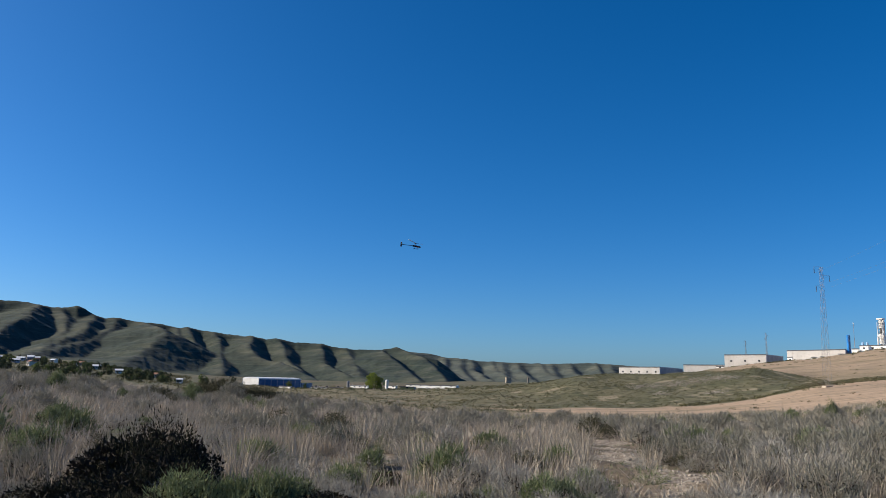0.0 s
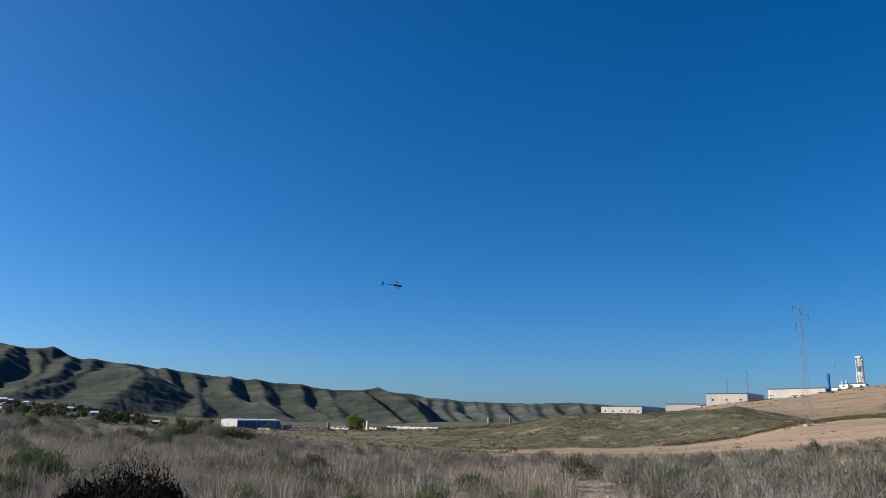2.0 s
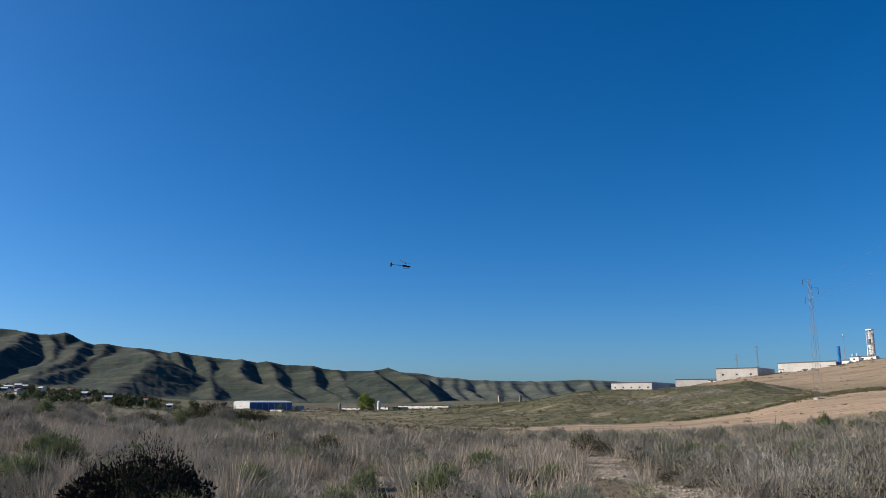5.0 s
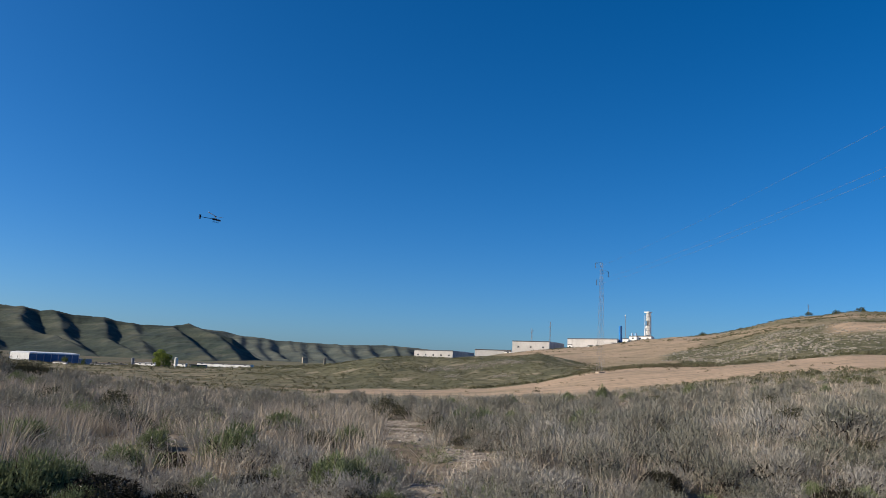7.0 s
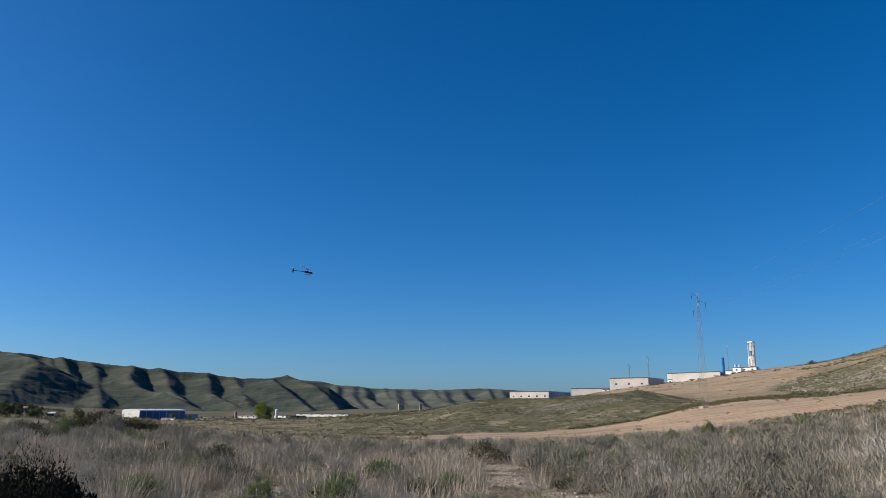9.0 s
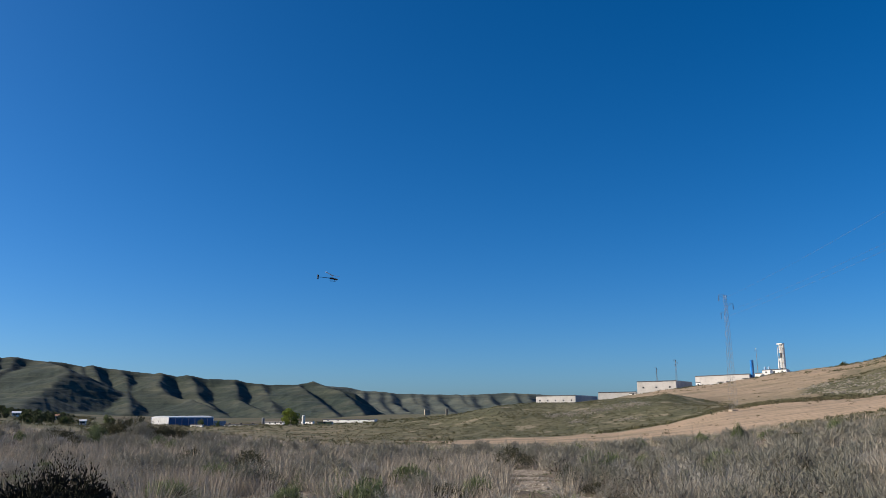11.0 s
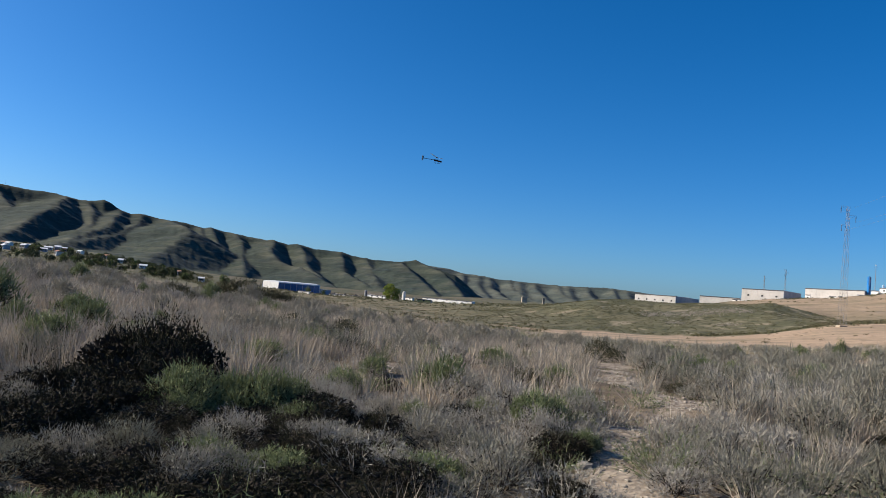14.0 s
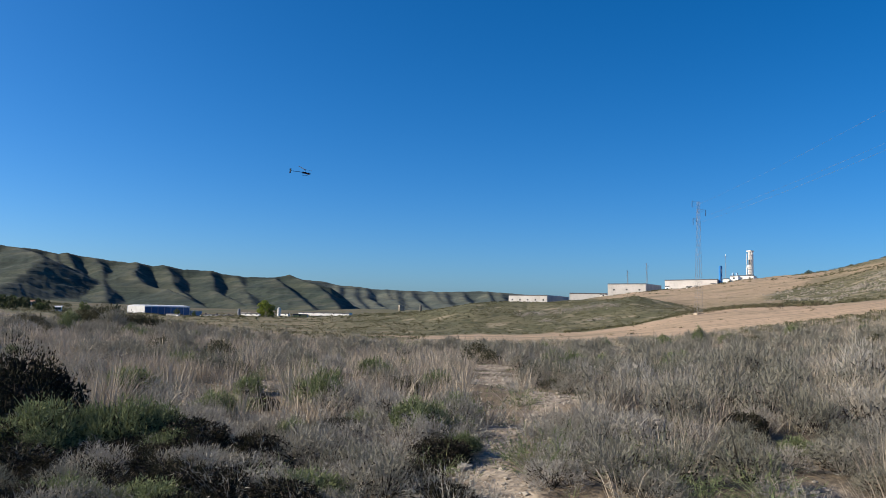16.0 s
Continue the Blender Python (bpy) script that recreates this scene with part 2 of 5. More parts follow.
# ---- lie of the land: sight angles (degrees above the eye's level) by heading and distance ----
HEAD = [-60, -37, -33, -29.5, -26, -22, -18.5, -14.7, -10.8, -6.8, -2.8, 1.2, 5.2, 9, 12.8, 16.4, 20, 25, 29, 33, 38, 60]
LAND = {
    70: [0.3, 0.17, -0.18, -0.62, -0.95, -1.12, -1.22, -1.7, -2.08, -2.2, -2.3, -2.28, -2.3, -2.1, -1.75, -1.4, -0.9, -0.35, 0.04, 0.2, 0.4, 0.4],
    92: [-0.3, -0.4, -0.65, -1.0, -1.25, -1.35, -1.4, -1.8, -2.1, -2.2, -2.25, -2.1, -1.95, -1.85, -1.55, -1.3, -0.85, -0.1, 0.55, 1.0, 1.2, 1.2],
    150: [-0.4, -0.5, -0.7, -1.0, -1.2, -1.25, -1.25, -1.45, -1.7, -1.8, -1.85, -1.72, -1.6, -1.3, -0.75, 0.18, 0.6, 0.93, 1.4, 1.9, 2.0, 2.0],
    230: [-0.5, -0.6, -0.8, -1.0, -1.15, -1.15, -1.05, -1.1, -1.15, -0.85, -0.3, 0.55, 0.66, 0.9, 1.18, 0.55, 0.9, 1.5, 2.4, 3.0, 3.2, 3.2],
    300: [-0.5, -0.6, -0.8, -0.95, -1.1, -1.05, -0.95, -0.95, -1.0, -0.8, -0.35, 0.3, 0.4, 0.6, 0.9, 1.1, 1.4, 2.1, 3.3, 3.9, 4.0, 4.0],
    500: [-0.1, -0.2, -0.4, -0.6, -0.7, -0.6, -0.75, -0.66, -0.65, -0.5, -0.2, 0.35, 0.62, 0.95, 1.5, 1.85, 2.45, 2.95, 4.0, 4.45, 4.5, 4.5],
    900: [0.85, 0.75, 0.52, 0.12, -0.22, -0.3, -0.4, -0.4, -0.4, -0.3, -0.1, 0.2, 0.4, 0.7, 1.1, 1.4, 2.0, 2.5, 3.4, 3.9, 4.0, 4.0],
    1700: [1.1, 1.0, 0.75, 0.3, 0.05, -0.05, -0.15, -0.2, -0.2, 0.0, 0.0, 0.1, 0.2, 0.3, 0.5, 0.6, 0.8, 1.0, 1.2, 1.4, 1.5, 1.5],
    4900: [0.0] * 22,
}
PLANTS = 0.6
RINGS = [0.0, 12.0, 30.0] + sorted(LAND)


def land_table(az):
    rows = [np.zeros_like(az), np.zeros_like(az)]
    edge = EYE + 70 * np.tan(np.radians(np.interp(az, HEAD, LAND[70]))) - PLANTS
    rows.append(edge * 0.33)
    for d in sorted(LAND):
        z = EYE + d * np.tan(np.radians(np.interp(az, HEAD, LAND[d])))
        rows.append(z - PLANTS if d == 70 else z)
    return np.array(rows)


def ground_z(x, y):
    x, y = np.atleast_1d(np.asarray(x, float)), np.atleast_1d(np.asarray(y, float))
    d, az = np.hypot(x, y), np.degrees(np.arctan2(x, y))
    az = np.where(az > 120, az - 360, az)          # behind the eye the two edges of the view meet
    az = np.clip(np.where(az < -60, -60 + (-60 - az) * 0, az), -60, 60)
    tab = land_table(az)
    rings = np.array(RINGS)
    k = np.clip(np.searchsorted(rings, d, side="right") - 1, 0, len(rings) - 2)
    u = np.clip((d - rings[k]) / (rings[k + 1] - rings[k]), 0, 1)
    u = np.where(d > 150, u * u * (3 - 2 * u), u)
    i = np.arange(len(d))
    z = tab[k, i] * (1 - u) + tab[k + 1, i] * u
    near = np.clip(1 - d / 95, 0, 1)
    z += near * (0.06 * np.sin(x * 1.3 + 0.7 * y) + 0.05 * np.sin(1.9 * y - 0.6 * x + 1) + 0.03 * np.sin(3.7 * x + 2.1 * y))
    far = np.clip((d - 140) / 60, 0, 1) * np.clip((1500 - d) / 500, 0, 1)
    z += far * 0.25 * (np.sin(x * 0.21 + 0.13 * y) + np.sin(y * 0.17 - 0.11 * x + 2))
    return z


def gz(x, y):
    return float(ground_z(x, y)[0])


PATHLINE = np.array([polar(az, d) for az, d in ((7.5, 4), (6.4, 7), (5.3, 7.8), (4.1, 9.3), (5.6, 11.8), (8.0, 14.2), (8.2, 16.2), (5.6, 19.5), (3.6, 23.3), (3.2, 28), (3.2, 33), (3.4, 38))])
BARE = [(*polar(-13.6, 18.6), 0.55), (*polar(-12.2, 17.2), 0.3), (*polar(3.6, 23.0), 1.3), (*polar(3.3, 28), 1.3), (*polar(3.2, 33), 1.1), (*polar(8.2, 16.0), 1.05), (*polar(4.3, 9.3), 0.42), (*polar(5.6, 7.6), 0.2), (*polar(-11.4, 12.3), 0.4),
        (*polar(25, 8.4), 0.5), (*polar(11, 17.5), 0.7), (*polar(22, 30), 1.6), (*polar(18.5, 9.0), 0.4)]


def path_gap(x, y):
    """Distance to the bare path less its half width, and to the bare patches."""
    best = np.full(np.shape(x), 99.0)
    for (ax, ay), (bx, by) in zip(PATHLINE[:-1], PATHLINE[1:]):
        t = np.clip(((x - ax) * (bx - ax) + (y - ay) * (by - ay)) / ((bx - ax) ** 2 + (by - ay) ** 2), 0, 1)
        best = np.minimum(best, np.hypot(x - ax - t * (bx - ax), y - ay - t * (by - ay)))
    best = best - 0.11 - 0.11 * np.sin(x * 2.3 + y * 1.7)
    for cx, cy, r in BARE:
        best = np.minimum(best, np.hypot((x - cx), (y - cy) * 0.7) - r * 0.7)
    return best


def open_strip(x, y):
    """Low growth before the bare stretches of the path, where nothing tall stands."""
    az, d = np.degrees(np.arctan2(x, y)), np.hypot(x, y)
    return ((az > 1.6) & (az < 5.4) & (d > 12.8) & (d < 34)) | ((az > 6.2) & (az < 10.4) & (d > 11.3) & (d < 17.5)) | ((az > 3.0) & (az < 6.2) & (d > 7.4) & (d < 9.8))


def smooth(v, lo, hi):
    t = np.clip((v - lo) / (hi - lo), 0, 1)
    return t * t * (3 - 2 * t)


HEDGE_AZ, HEDGE_D = [10, 15, 16.6, 18, 20, 22.9, 25], [149, 149, 151, 154, 155, 152, 149]


def rock_edge(d):
    """Heading at which the bare field gives way to the rocky slope."""
    return np.interp(d, [150, 200, 235, 280, 420, 520], [23, 22.3, 21, 21.5, 24.5, 26.5])


def build_ground():
    az = np.concatenate([np.arange(-180, -48, 4.0), np.arange(-48, 46, 0.3), np.arange(46, 180, 4.0)])
    ds = np.concatenate([np.linspace(0.02, 40, 84), np.geomspace(40.8, 150, 60), np.geomspace(153, 1000, 70), np.geomspace(1050, 4900, 30)])
    A, D = np.meshgrid(np.radians(az), ds)
    X, Y = (D * np.sin(A)).ravel(), (D * np.cos(A)).ravel()
    Z = ground_z(X, Y)
    n, m = len(ds), len(az)
    verts = np.c_[X, Y, Z]
    r, c = np.meshgrid(np.arange(n - 1), np.arange(m), indexing="ij")
    c2 = (c + 1) % m
    quads = np.stack([r * m + c, r * m + c2, (r + 1) * m + c2, (r + 1) * m + c], -1).reshape(-1, 4)[:, ::-1]
    me = fast_mesh("ground", verts, None, GROUND, True, np.vstack([quads, [[0, 22, 190, 352]]]))
    d, a_ = np.hypot(X, Y), np.degrees(np.arctan2(X, Y))
    wob = 3 * np.sin(a_ * 1.1) + 2 * np.sin(a_ * 3.7 + 1)
    left = np.clip((2.0 - a_) * 7, 0, 50)
    rocky = smooth(a_, rock_edge(d) - 0.6, rock_edge(d) + 0.8)
    top = np.interp(a_, HEDGE_AZ, HEDGE_D)
    road = smooth(d, 88 + left * 0.8 + wob, 94 + left * 0.8 + wob) * (1 - smooth(d, top - 4 + wob, top + 3 + wob)) * smooth(a_, -7, -3)
    back = np.interp(a_, [13, 15.5, 17.0], [275, 225, 172])
    plateau = smooth(d, back, back + 14) * (1 - smooth(d, 560, 640)) * smooth(a_, 9, 12) * (0.55 + 0.45 * smooth(d, 230, 300)) * (1 - rocky * (1 - smooth(d, 350, 400) * (0.55 + 0.45 * np.sin(d * 0.09 + a_ * 0.8))))
    hill = rocky * smooth(d, 150, 156) * (1 - smooth(d, 330 + 8 * wob, 420 + 8 * wob) * (1 - 0.6 * smooth(a_, 27, 31)))
    strip = smooth(a_, 31, 32.5) * smooth(d, 255, 262) * (1 - smooth(d, 285, 292))
    mound = smooth(a_, -12, -3) * (1 - smooth(a_, 15.8, 16.9)) * smooth(d, 149 + wob, 155 + wob) * (1 - smooth(d, 262, 290) * smooth(a_, 9, 11))
    green_edge = (1 - smooth(a_, -29, -25)) * smooth(d, 420, 540)
    olive = np.clip(np.maximum(np.maximum(hill, mound), green_edge), 0, 1)
    roadm = np.clip(np.maximum(road, np.maximum(plateau * 0.75, strip)), 0, 1)
    tan_ = smooth(d, 62, 80) * (1 - smooth(d, 900, 1200) * 0.3)
    plough = smooth(d, 380, 520) * (1 - smooth(a_, -2, 3))
    path = np.clip(1 - path_gap(X, Y) / 0.25, 0, 1) * (d < 60)
    for nm, v in (("road", roadm), ("olive", olive), ("tan", tan_), ("plough", plough), ("path", path)):
        at = me.attributes.new(nm, "FLOAT", "POINT")
        at.data.foreach_set("value", v.astype(np.float32))
    ob = new("ground", me)
    tagged(ob, "dry sandy plain with dirt road, scrub slopes and low mound", "ground", kind="structure")


build_ground()

# ---- mountains ----
RIDGE = [(-62, 4.6), (-45, 4.8), (-40, 4.6), (-38.2, 4.45), (-36.5, 4.42), (-35.3, 4.2), (-34.4, 4.16), (-33.5, 4.35), (-33.05, 4.2), (-32.5, 3.84), (-31.7, 3.6), (-31.2, 3.7),
         (-29.9, 3.51), (-28.25, 3.4), (-27, 3.17), (-26.5, 3.28), (-25.9, 3.13), (-24.4, 2.94), (-22.6, 2.76), (-22.3, 2.84), (-21.1, 2.58), (-20.5, 2.7), (-19.2, 2.45),
         (-17.3, 2.41), (-16.5, 2.22), (-15, 2.06), (-13, 2.08), (-11.93, 2.31), (-11.2, 2.02), (-10.5, 1.85), (-9.8, 1.66), (-9, 1.45), (-8.2, 0.95), (-7.4, 0.25), (-6.6, -0.1)]
FAR_RIDGE = [(-16, 1.9), (-11, 2.0), (-9.4, 1.87), (-8.6, 1.67), (-7, 1.57), (-5.8, 1.42), (-4.6, 1.4), (-3, 1.36), (-0.9, 1.34), (0.7, 1.4), (1.5, 1.45), (3, 1.39), (4.3, 1.3), (6, 1.2), (9, 0.9), (14, 0.5), (22, 0.2)]
FOOT = [(-62, 1.0), (-40, 1.05), (-36, 1.0), (-31.5, 0.75), (-28.2, 0.28), (-23, -0.1), (-20, -0.25), (-15, -0.35), (-6.6, -0.35)]
# spurs: heading and sight angle of the crest line from the ridge down, then the fall to the left and to the right
LEFT_SPURS = [([(-54, 4.6), (-52.5, 3.0), (-51, 1.2)], .3, .62), ([(-49, 4.6), (-48, 3.0), (-48.6, 1.4)], .3, .62), ([(-45.5, 4.7), (-44, 3.4), (-45.2, 1.3)], .3, .62),
         ([(-42.2, 4.6), (-41.0, 3.3), (-40.4, 2.3), (-40.2, 1.2)], .34, .64), ([(-40.1, 4.5), (-39.0, 3.35), (-38.75, 2.75), (-39.1, 1.95), (-39.8, 1.2)], .34, .64),
         ([(-35.6, 4.3), (-36.5, 3.64), (-37.1, 3.0), (-38.3, 2.05), (-39.5, 1.25)], .28, .62, .78), ([(-34.6, 4.16), (-33.95, 3.5), (-34.4, 2.4), (-35.1, 1.6)], .34, .62),
         ([(-32.3, 3.82), (-32.85, 2.95), (-34.6, 1.8), (-36.0, 1.1)], .28, .6, .9), ([(-31.15, 3.68), (-31.25, 2.95), (-32.8, 2.1), (-34.75, 1.3)], .32, .6),
         ([(-29.4, 3.4), (-28.3, 3.16), (-27.9, 2.78), (-28.95, 1.85), (-30.4, 0.86)], .26, .50, .72)]
RIGHT_SPURS = [([(-27.2, 3.18), (-26.8, 2.3), (-26.9, 1.9)], .4, .6),
         ([(-26.45, 3.28), (-26.1, 2.55), (-25.9, 1.9)], .45, .66), ([(-25.0, 3.0), (-24.3, 2.5), (-24.3, 1.5), (-24.0, 0.7)], .36, .66),
         ([(-22.25, 2.84), (-22.3, 1.97), (-21.8, 1.43), (-20.2, 1.1), (-17.9, 0.05)], .26, .66, .85), ([(-20.55, 2.7), (-19.95, 2.1), (-19.6, 1.1), (-18.6, 0.5)], .4, .64),
         ([(-17.4, 2.42), (-17.15, 1.67), (-16.95, 1.0), (-15.2, 0.15)], .30, .66), ([(-15.6, 2.1), (-15.1, 1.2), (-14.0, -0.2)], .3, .5),
         ([(-13.1, 2.08), (-12.6, 1.75), (-11.9, 1.2), (-11.0, 0.5), (-10.2, -0.1)], .22, .66, .85), ([(-11.9, 2.3), (-10.6, 1.85), (-9.8, 1.45), (-9.2, 0.9), (-8.5, 0.1)], .3, .68)]


def fbm(x, y, octaves=4, scale=1.0):
    v, amp = np.zeros_like(x), 1.0
    for k in range(octaves):
        f_ = scale * 2 ** k
        v += amp * (np.sin(x * f_ * 1.0 + 1.7 * np.sin(y * f_ * 0.83 + k)) * np.cos(y * f_ * 1.1 + 1.3 * np.sin(x * f_ * 0.71 + 2 * k)))
        amp *= 0.5
    return v


def build_range(name, ridge, foot, spurs, d0, d1, a0, a1, step, material, label, relief):
    """A range: a ridge line, spurs that come down from it towards the plain, and gullies between them."""
    az = np.arange(a0, a1, step)
    s = np.concatenate([np.linspace(0, 1, 130), np.linspace(1.03, 1.5, 4)])
    A, S = np.meshgrid(az, s)
    u = np.clip(S, 0, 1)
    Dd = d0 + (d1 - d0) * S
    X, Y = Dd * np.sin(np.radians(A)), Dd * np.cos(np.radians(A))
    hi = np.interp(A, [r[0] for r in ridge], [r[1] for r in ridge])
    lo = np.minimum(np.interp(A, [r[0] for r in foot], [r[1] for r in foot]), hi - 0.05)
    hi = hi + 0.035 * relief * np.array([noise.noise(Vector((v * 1.9, 3.1, 0))) + 0.6 * noise.noise(Vector((v * 5.3, 7.7, 0))) for v in az])
    pts = [Vector((x_, y_, 0)) for x_, y_ in zip(X.ravel(), Y.ravel())]

    def field(size, seed, ridged=False):
        v = np.array([noise.noise(p_ / size + Vector((seed, 0, seed * 1.7))) for p_ in pts]).reshape(A.shape)
        return 0.35 - 2 * np.abs(v) if ridged else v

    wide, mid_, fine, small = field(260, 1), field(95, 2, True), field(42, 3, True), field(20, 4)
    level = lambda e_, d_: EYE + d_ * np.tan(np.radians(e_))
    z = level(lo + (hi - lo) * (0.10 * u + 0.90 * u ** 3.2), Dd) - 4
    bare = np.zeros_like(z)
    for line, fl, fr, *near in spurs:
        top_, bot_ = np.interp(line[0][0], [r[0] for r in ridge], [r[1] for r in ridge]), np.interp(line[-1][0], [r[0] for r in foot], [r[1] for r in foot])
        h_ = [np.clip((e_ - bot_) / max(top_ - bot_, 0.1), 0, 1) for _, e_ in line]
        us = [1.0] + [float(np.interp(v, [0, .25, .5, .75, 1], [.12, .42, .64, .82, .98])) for v in h_[1:]]
        us = [us[0]] + [v * (near[0] if near else 1.0) for v in us[1:]]
        us, azs, els = us[::-1], [v[0] for v in line][::-1], [v[1] for v in line][::-1]
        us, azs, els = [us[0] - 0.1] + us, [azs[0] + (azs[0] - azs[1]) * 0.3] + azs, [els[0] - 0.5] + els
        lat = np.radians(A - np.interp(u, us, azs)) * Dd + wide * 10 + mid_ * 1.2
        crest = level(np.interp(u, us, els, left=-3), Dd)
        side = np.where(lat < 0, -lat * fl, lat * fr * 0.9)
        wing = crest - np.sqrt(side * side + 9) + 3
        # pale soil along crests, spread wide on left flanks to paint them sunlit
        bare = np.where(wing > z + 1, np.exp(-(lat / np.where(lat < 0, 34.0, 7.0)) ** 2), bare * (wing < z))
        both = np.maximum(z, wing)
        z = both + np.log1p(np.exp(-np.abs(z - wing) / 1.6)) * 1.6
    rill = np.array([noise.noise(Vector((a_ * 1.7, s_ * 2.2, 5.0))) for a_, s_ in zip(A.ravel() + wide.ravel() * 0.5, S.ravel())]).reshape(A.shape)
    z += (0.3 - 2 * np.abs(rill)) * 0.8 * relief * np.sin(np.pi * np.clip(u, 0, 1)) ** 0.7
    z += (wide * 6 + mid_ * 4.0 + fine * 2.0 + small * 0.5) * relief * np.clip(u * 4, 0.15, 1) * np.clip((1 - u) * 7, 0.05, 1)
    top = level(hi, d1)
    edge = smooth(u, 0.93, 1.0)
    z = np.where(S <= 1, np.minimum(z * (1 - edge) + top * edge, level(hi - 0.12 * (1 - u) - 0.03 * (1 - edge), Dd)), top - (S - 1) * (d1 - d0) * 0.35)
    n, m = A.shape
    r, c = np.meshgrid(np.arange(n - 1), np.arange(m - 1), indexing="ij")
    quads = np.stack([r * m + c, r * m + c + 1, (r + 1) * m + c + 1, (r + 1) * m + c], -1).reshape(-1, 4)[:, ::-1]
    me = fast_mesh(name, np.c_[X.ravel(), Y.ravel(), z.ravel()], None, material, True, quads)
    at = me.attributes.new("bare", "FLOAT", "POINT")
    at.data.foreach_set("value", bare.ravel().astype(np.float32))
    ob = new(name, me)
    tagged(ob, label, "mountain range", kind="structure")


build_range("mountain_range", RIDGE, FOOT, LEFT_SPURS + RIGHT_SPURS, 1300, 2600, -62, -6.6, 0.09, MOUNTAIN, "long scrub-covered mountain ridge with dark gullies", 1.0)
FAR_SPURS = [([(a_, np.interp(a_, [r[0] for r in FAR_RIDGE], [r[1] for r in FAR_RIDGE])), (a_ + 0.3 * b_, 1.05 - 0.25 * b_), (a_ + 1.3 * b_, 0.25), (a_ + 2.2 * b_, -0.1)], .20 + 0.14 * b_, .36 + 0.22 * b_)
             for a_, b_ in ((-14, 1), (-10.5, 0.6), (-8.6, 1.1), (-7.4, 0.5), (-6.6, 0.9), (-5.1, 1.2), (-4.4, 0.3), (-3.3, 0.8), (-1.6, 1.3), (-0.9, 0.4), (0.4, 0.9), (2.2, 1.2), (3.2, 0.5), (5, 1), (7, 0.7), (9, 1))]
build_range("distant_ridge", FAR_RIDGE, [(-16, -0.2), (22, -0.2)], FAR_SPURS, 2750, 3900, -16, 22, 0.14, FARMOUNT, "distant pale eroded ridge beyond the valley, haze tinted into its colour", 1.2)


# ---- buildings ----
def slab(bm, p, q, z0, z1, thick):
    """A wall from p to q, its outer face on that line, its thickness to the left of the way."""
    p, q = Vector((*p, 0)), Vector((*q, 0))
    side = Vector((-(q - p).y, (q - p).x, 0)).normalized() * thick
    lo = [p, q, q + side, p + side]
    vs = [bm.verts.new((v.x, v.y, z)) for z in (z0, z1) for v in lo]
    for f_ in ((3, 2, 1, 0), (4, 5, 6, 7), (0, 1, 5, 4), (1, 2, 6, 5), (2, 3, 7, 6), (3, 0, 4, 7)):
        bm.faces.new([vs[k] for k in f_])
    return bm


def hall(label, lf, rf, rb, tops, front, side, windows=0, win_z=0.45, panels=0, group="", name="warehouse"):
    """An industrial hall. lf, rf, rb: heading and distance of its left front, right front and right back corners; tops: sight angles of the eaves at lf and rf."""
    a_, b_, c_ = (Vector(polar(*v)) for v in (lf, rf, rb))
    d_ = a_ + c_ - b_
    h1 = EYE + lf[1] * math.tan(radians(tops[0]))
    h2 = EYE + rf[1] * math.tan(radians(tops[1]))
    top = (h1 + h2) / 2
    base = min(gz(*v) for v in (a_, b_, c_, d_)) - 0.5
    th = empty(name, label, "warehouse", Matrix.Translation((*((a_ + b_) / 2), base)), group)
    o = Vector(((a_ + b_) / 2).to_tuple())
    A, B, C, Dn = (v - o for v in (a_, b_, c_, d_))
    H = top - base
    for nm, p_, q_, mat in (("front_wall", A, B, front), ("side_wall", B, C, side), ("back_wall", C, Dn, front), ("side_wall", Dn, A, side)):
        part(nm, slab(bmesh.new(), p_, q_, 0, H, 0.25), mat, th)
    # low pitched roof with a parapet strip
    bm = bmesh.new()
    ridge1, ridge2 = (A + Dn) / 2, (B + C) / 2
    rise = max(0.25, (C - B).length * 0.008)
    pts = [(A, H - 0.2), (B, H - 0.2), (C, H - 0.2), (Dn, H - 0.2), (ridge1, H - 0.2 + rise), (ridge2, H - 0.2 + rise)]
    mid = (A + C) / 2
    vs = [bm.verts.new((v.x + (mid.x - v.x) * 0.01, v.y + (mid.y - v.y) * 0.01, z)) for v, z in pts]
    for f_ in ((0, 1, 5, 4), (2, 3, 4, 5), (1, 2, 5), (3, 0, 4), (3, 2, 1, 0)):
        bm.faces.new([vs[k] for k in f_])
    part("roof", bm, ROOFMETAL, th, "pale sheet roof")
    way = (B - A).normalized()
    out = Vector((way.y, -way.x))
    part("parapet", slab(bmesh.new(), A + out * 0.12, B + out * 0.12, H - 0.45, H + 0.1, 0.3), DARKTRIM, th, "dark parapet trim")
    L = (B - A).length
    ground_h = max(gz(*(a_)), gz(*(b_))) - base
    clear = H - ground_h
    for k in range(panels):
        u = A + way * (L * (k + 1) / (panels + 1))
        part("pilaster", slab(bmesh.new(), u + out * 0.06 - way * 0.12, u + out * 0.06 + way * 0.12, 0, H - 0.5, 0.1), front, th)
    for k in range(windows):
        u = A + way * (L * (k + 0.5) / windows)
        z = ground_h + clear * win_z
        w = part("window", slab(bmesh.new(), u + out * 0.05 - way * 0.62, u + out * 0.05 + way * 0.62, z, z + 1.0, 0.12), DARKTRIM, th, "dark window")
        part("pane", slab(bmesh.new(), u + out * 0.07 - way * 0.5, u + out * 0.07 + way * 0.5, z + 0.1, z + 0.9, 0.05), GLASS, w)
    return th


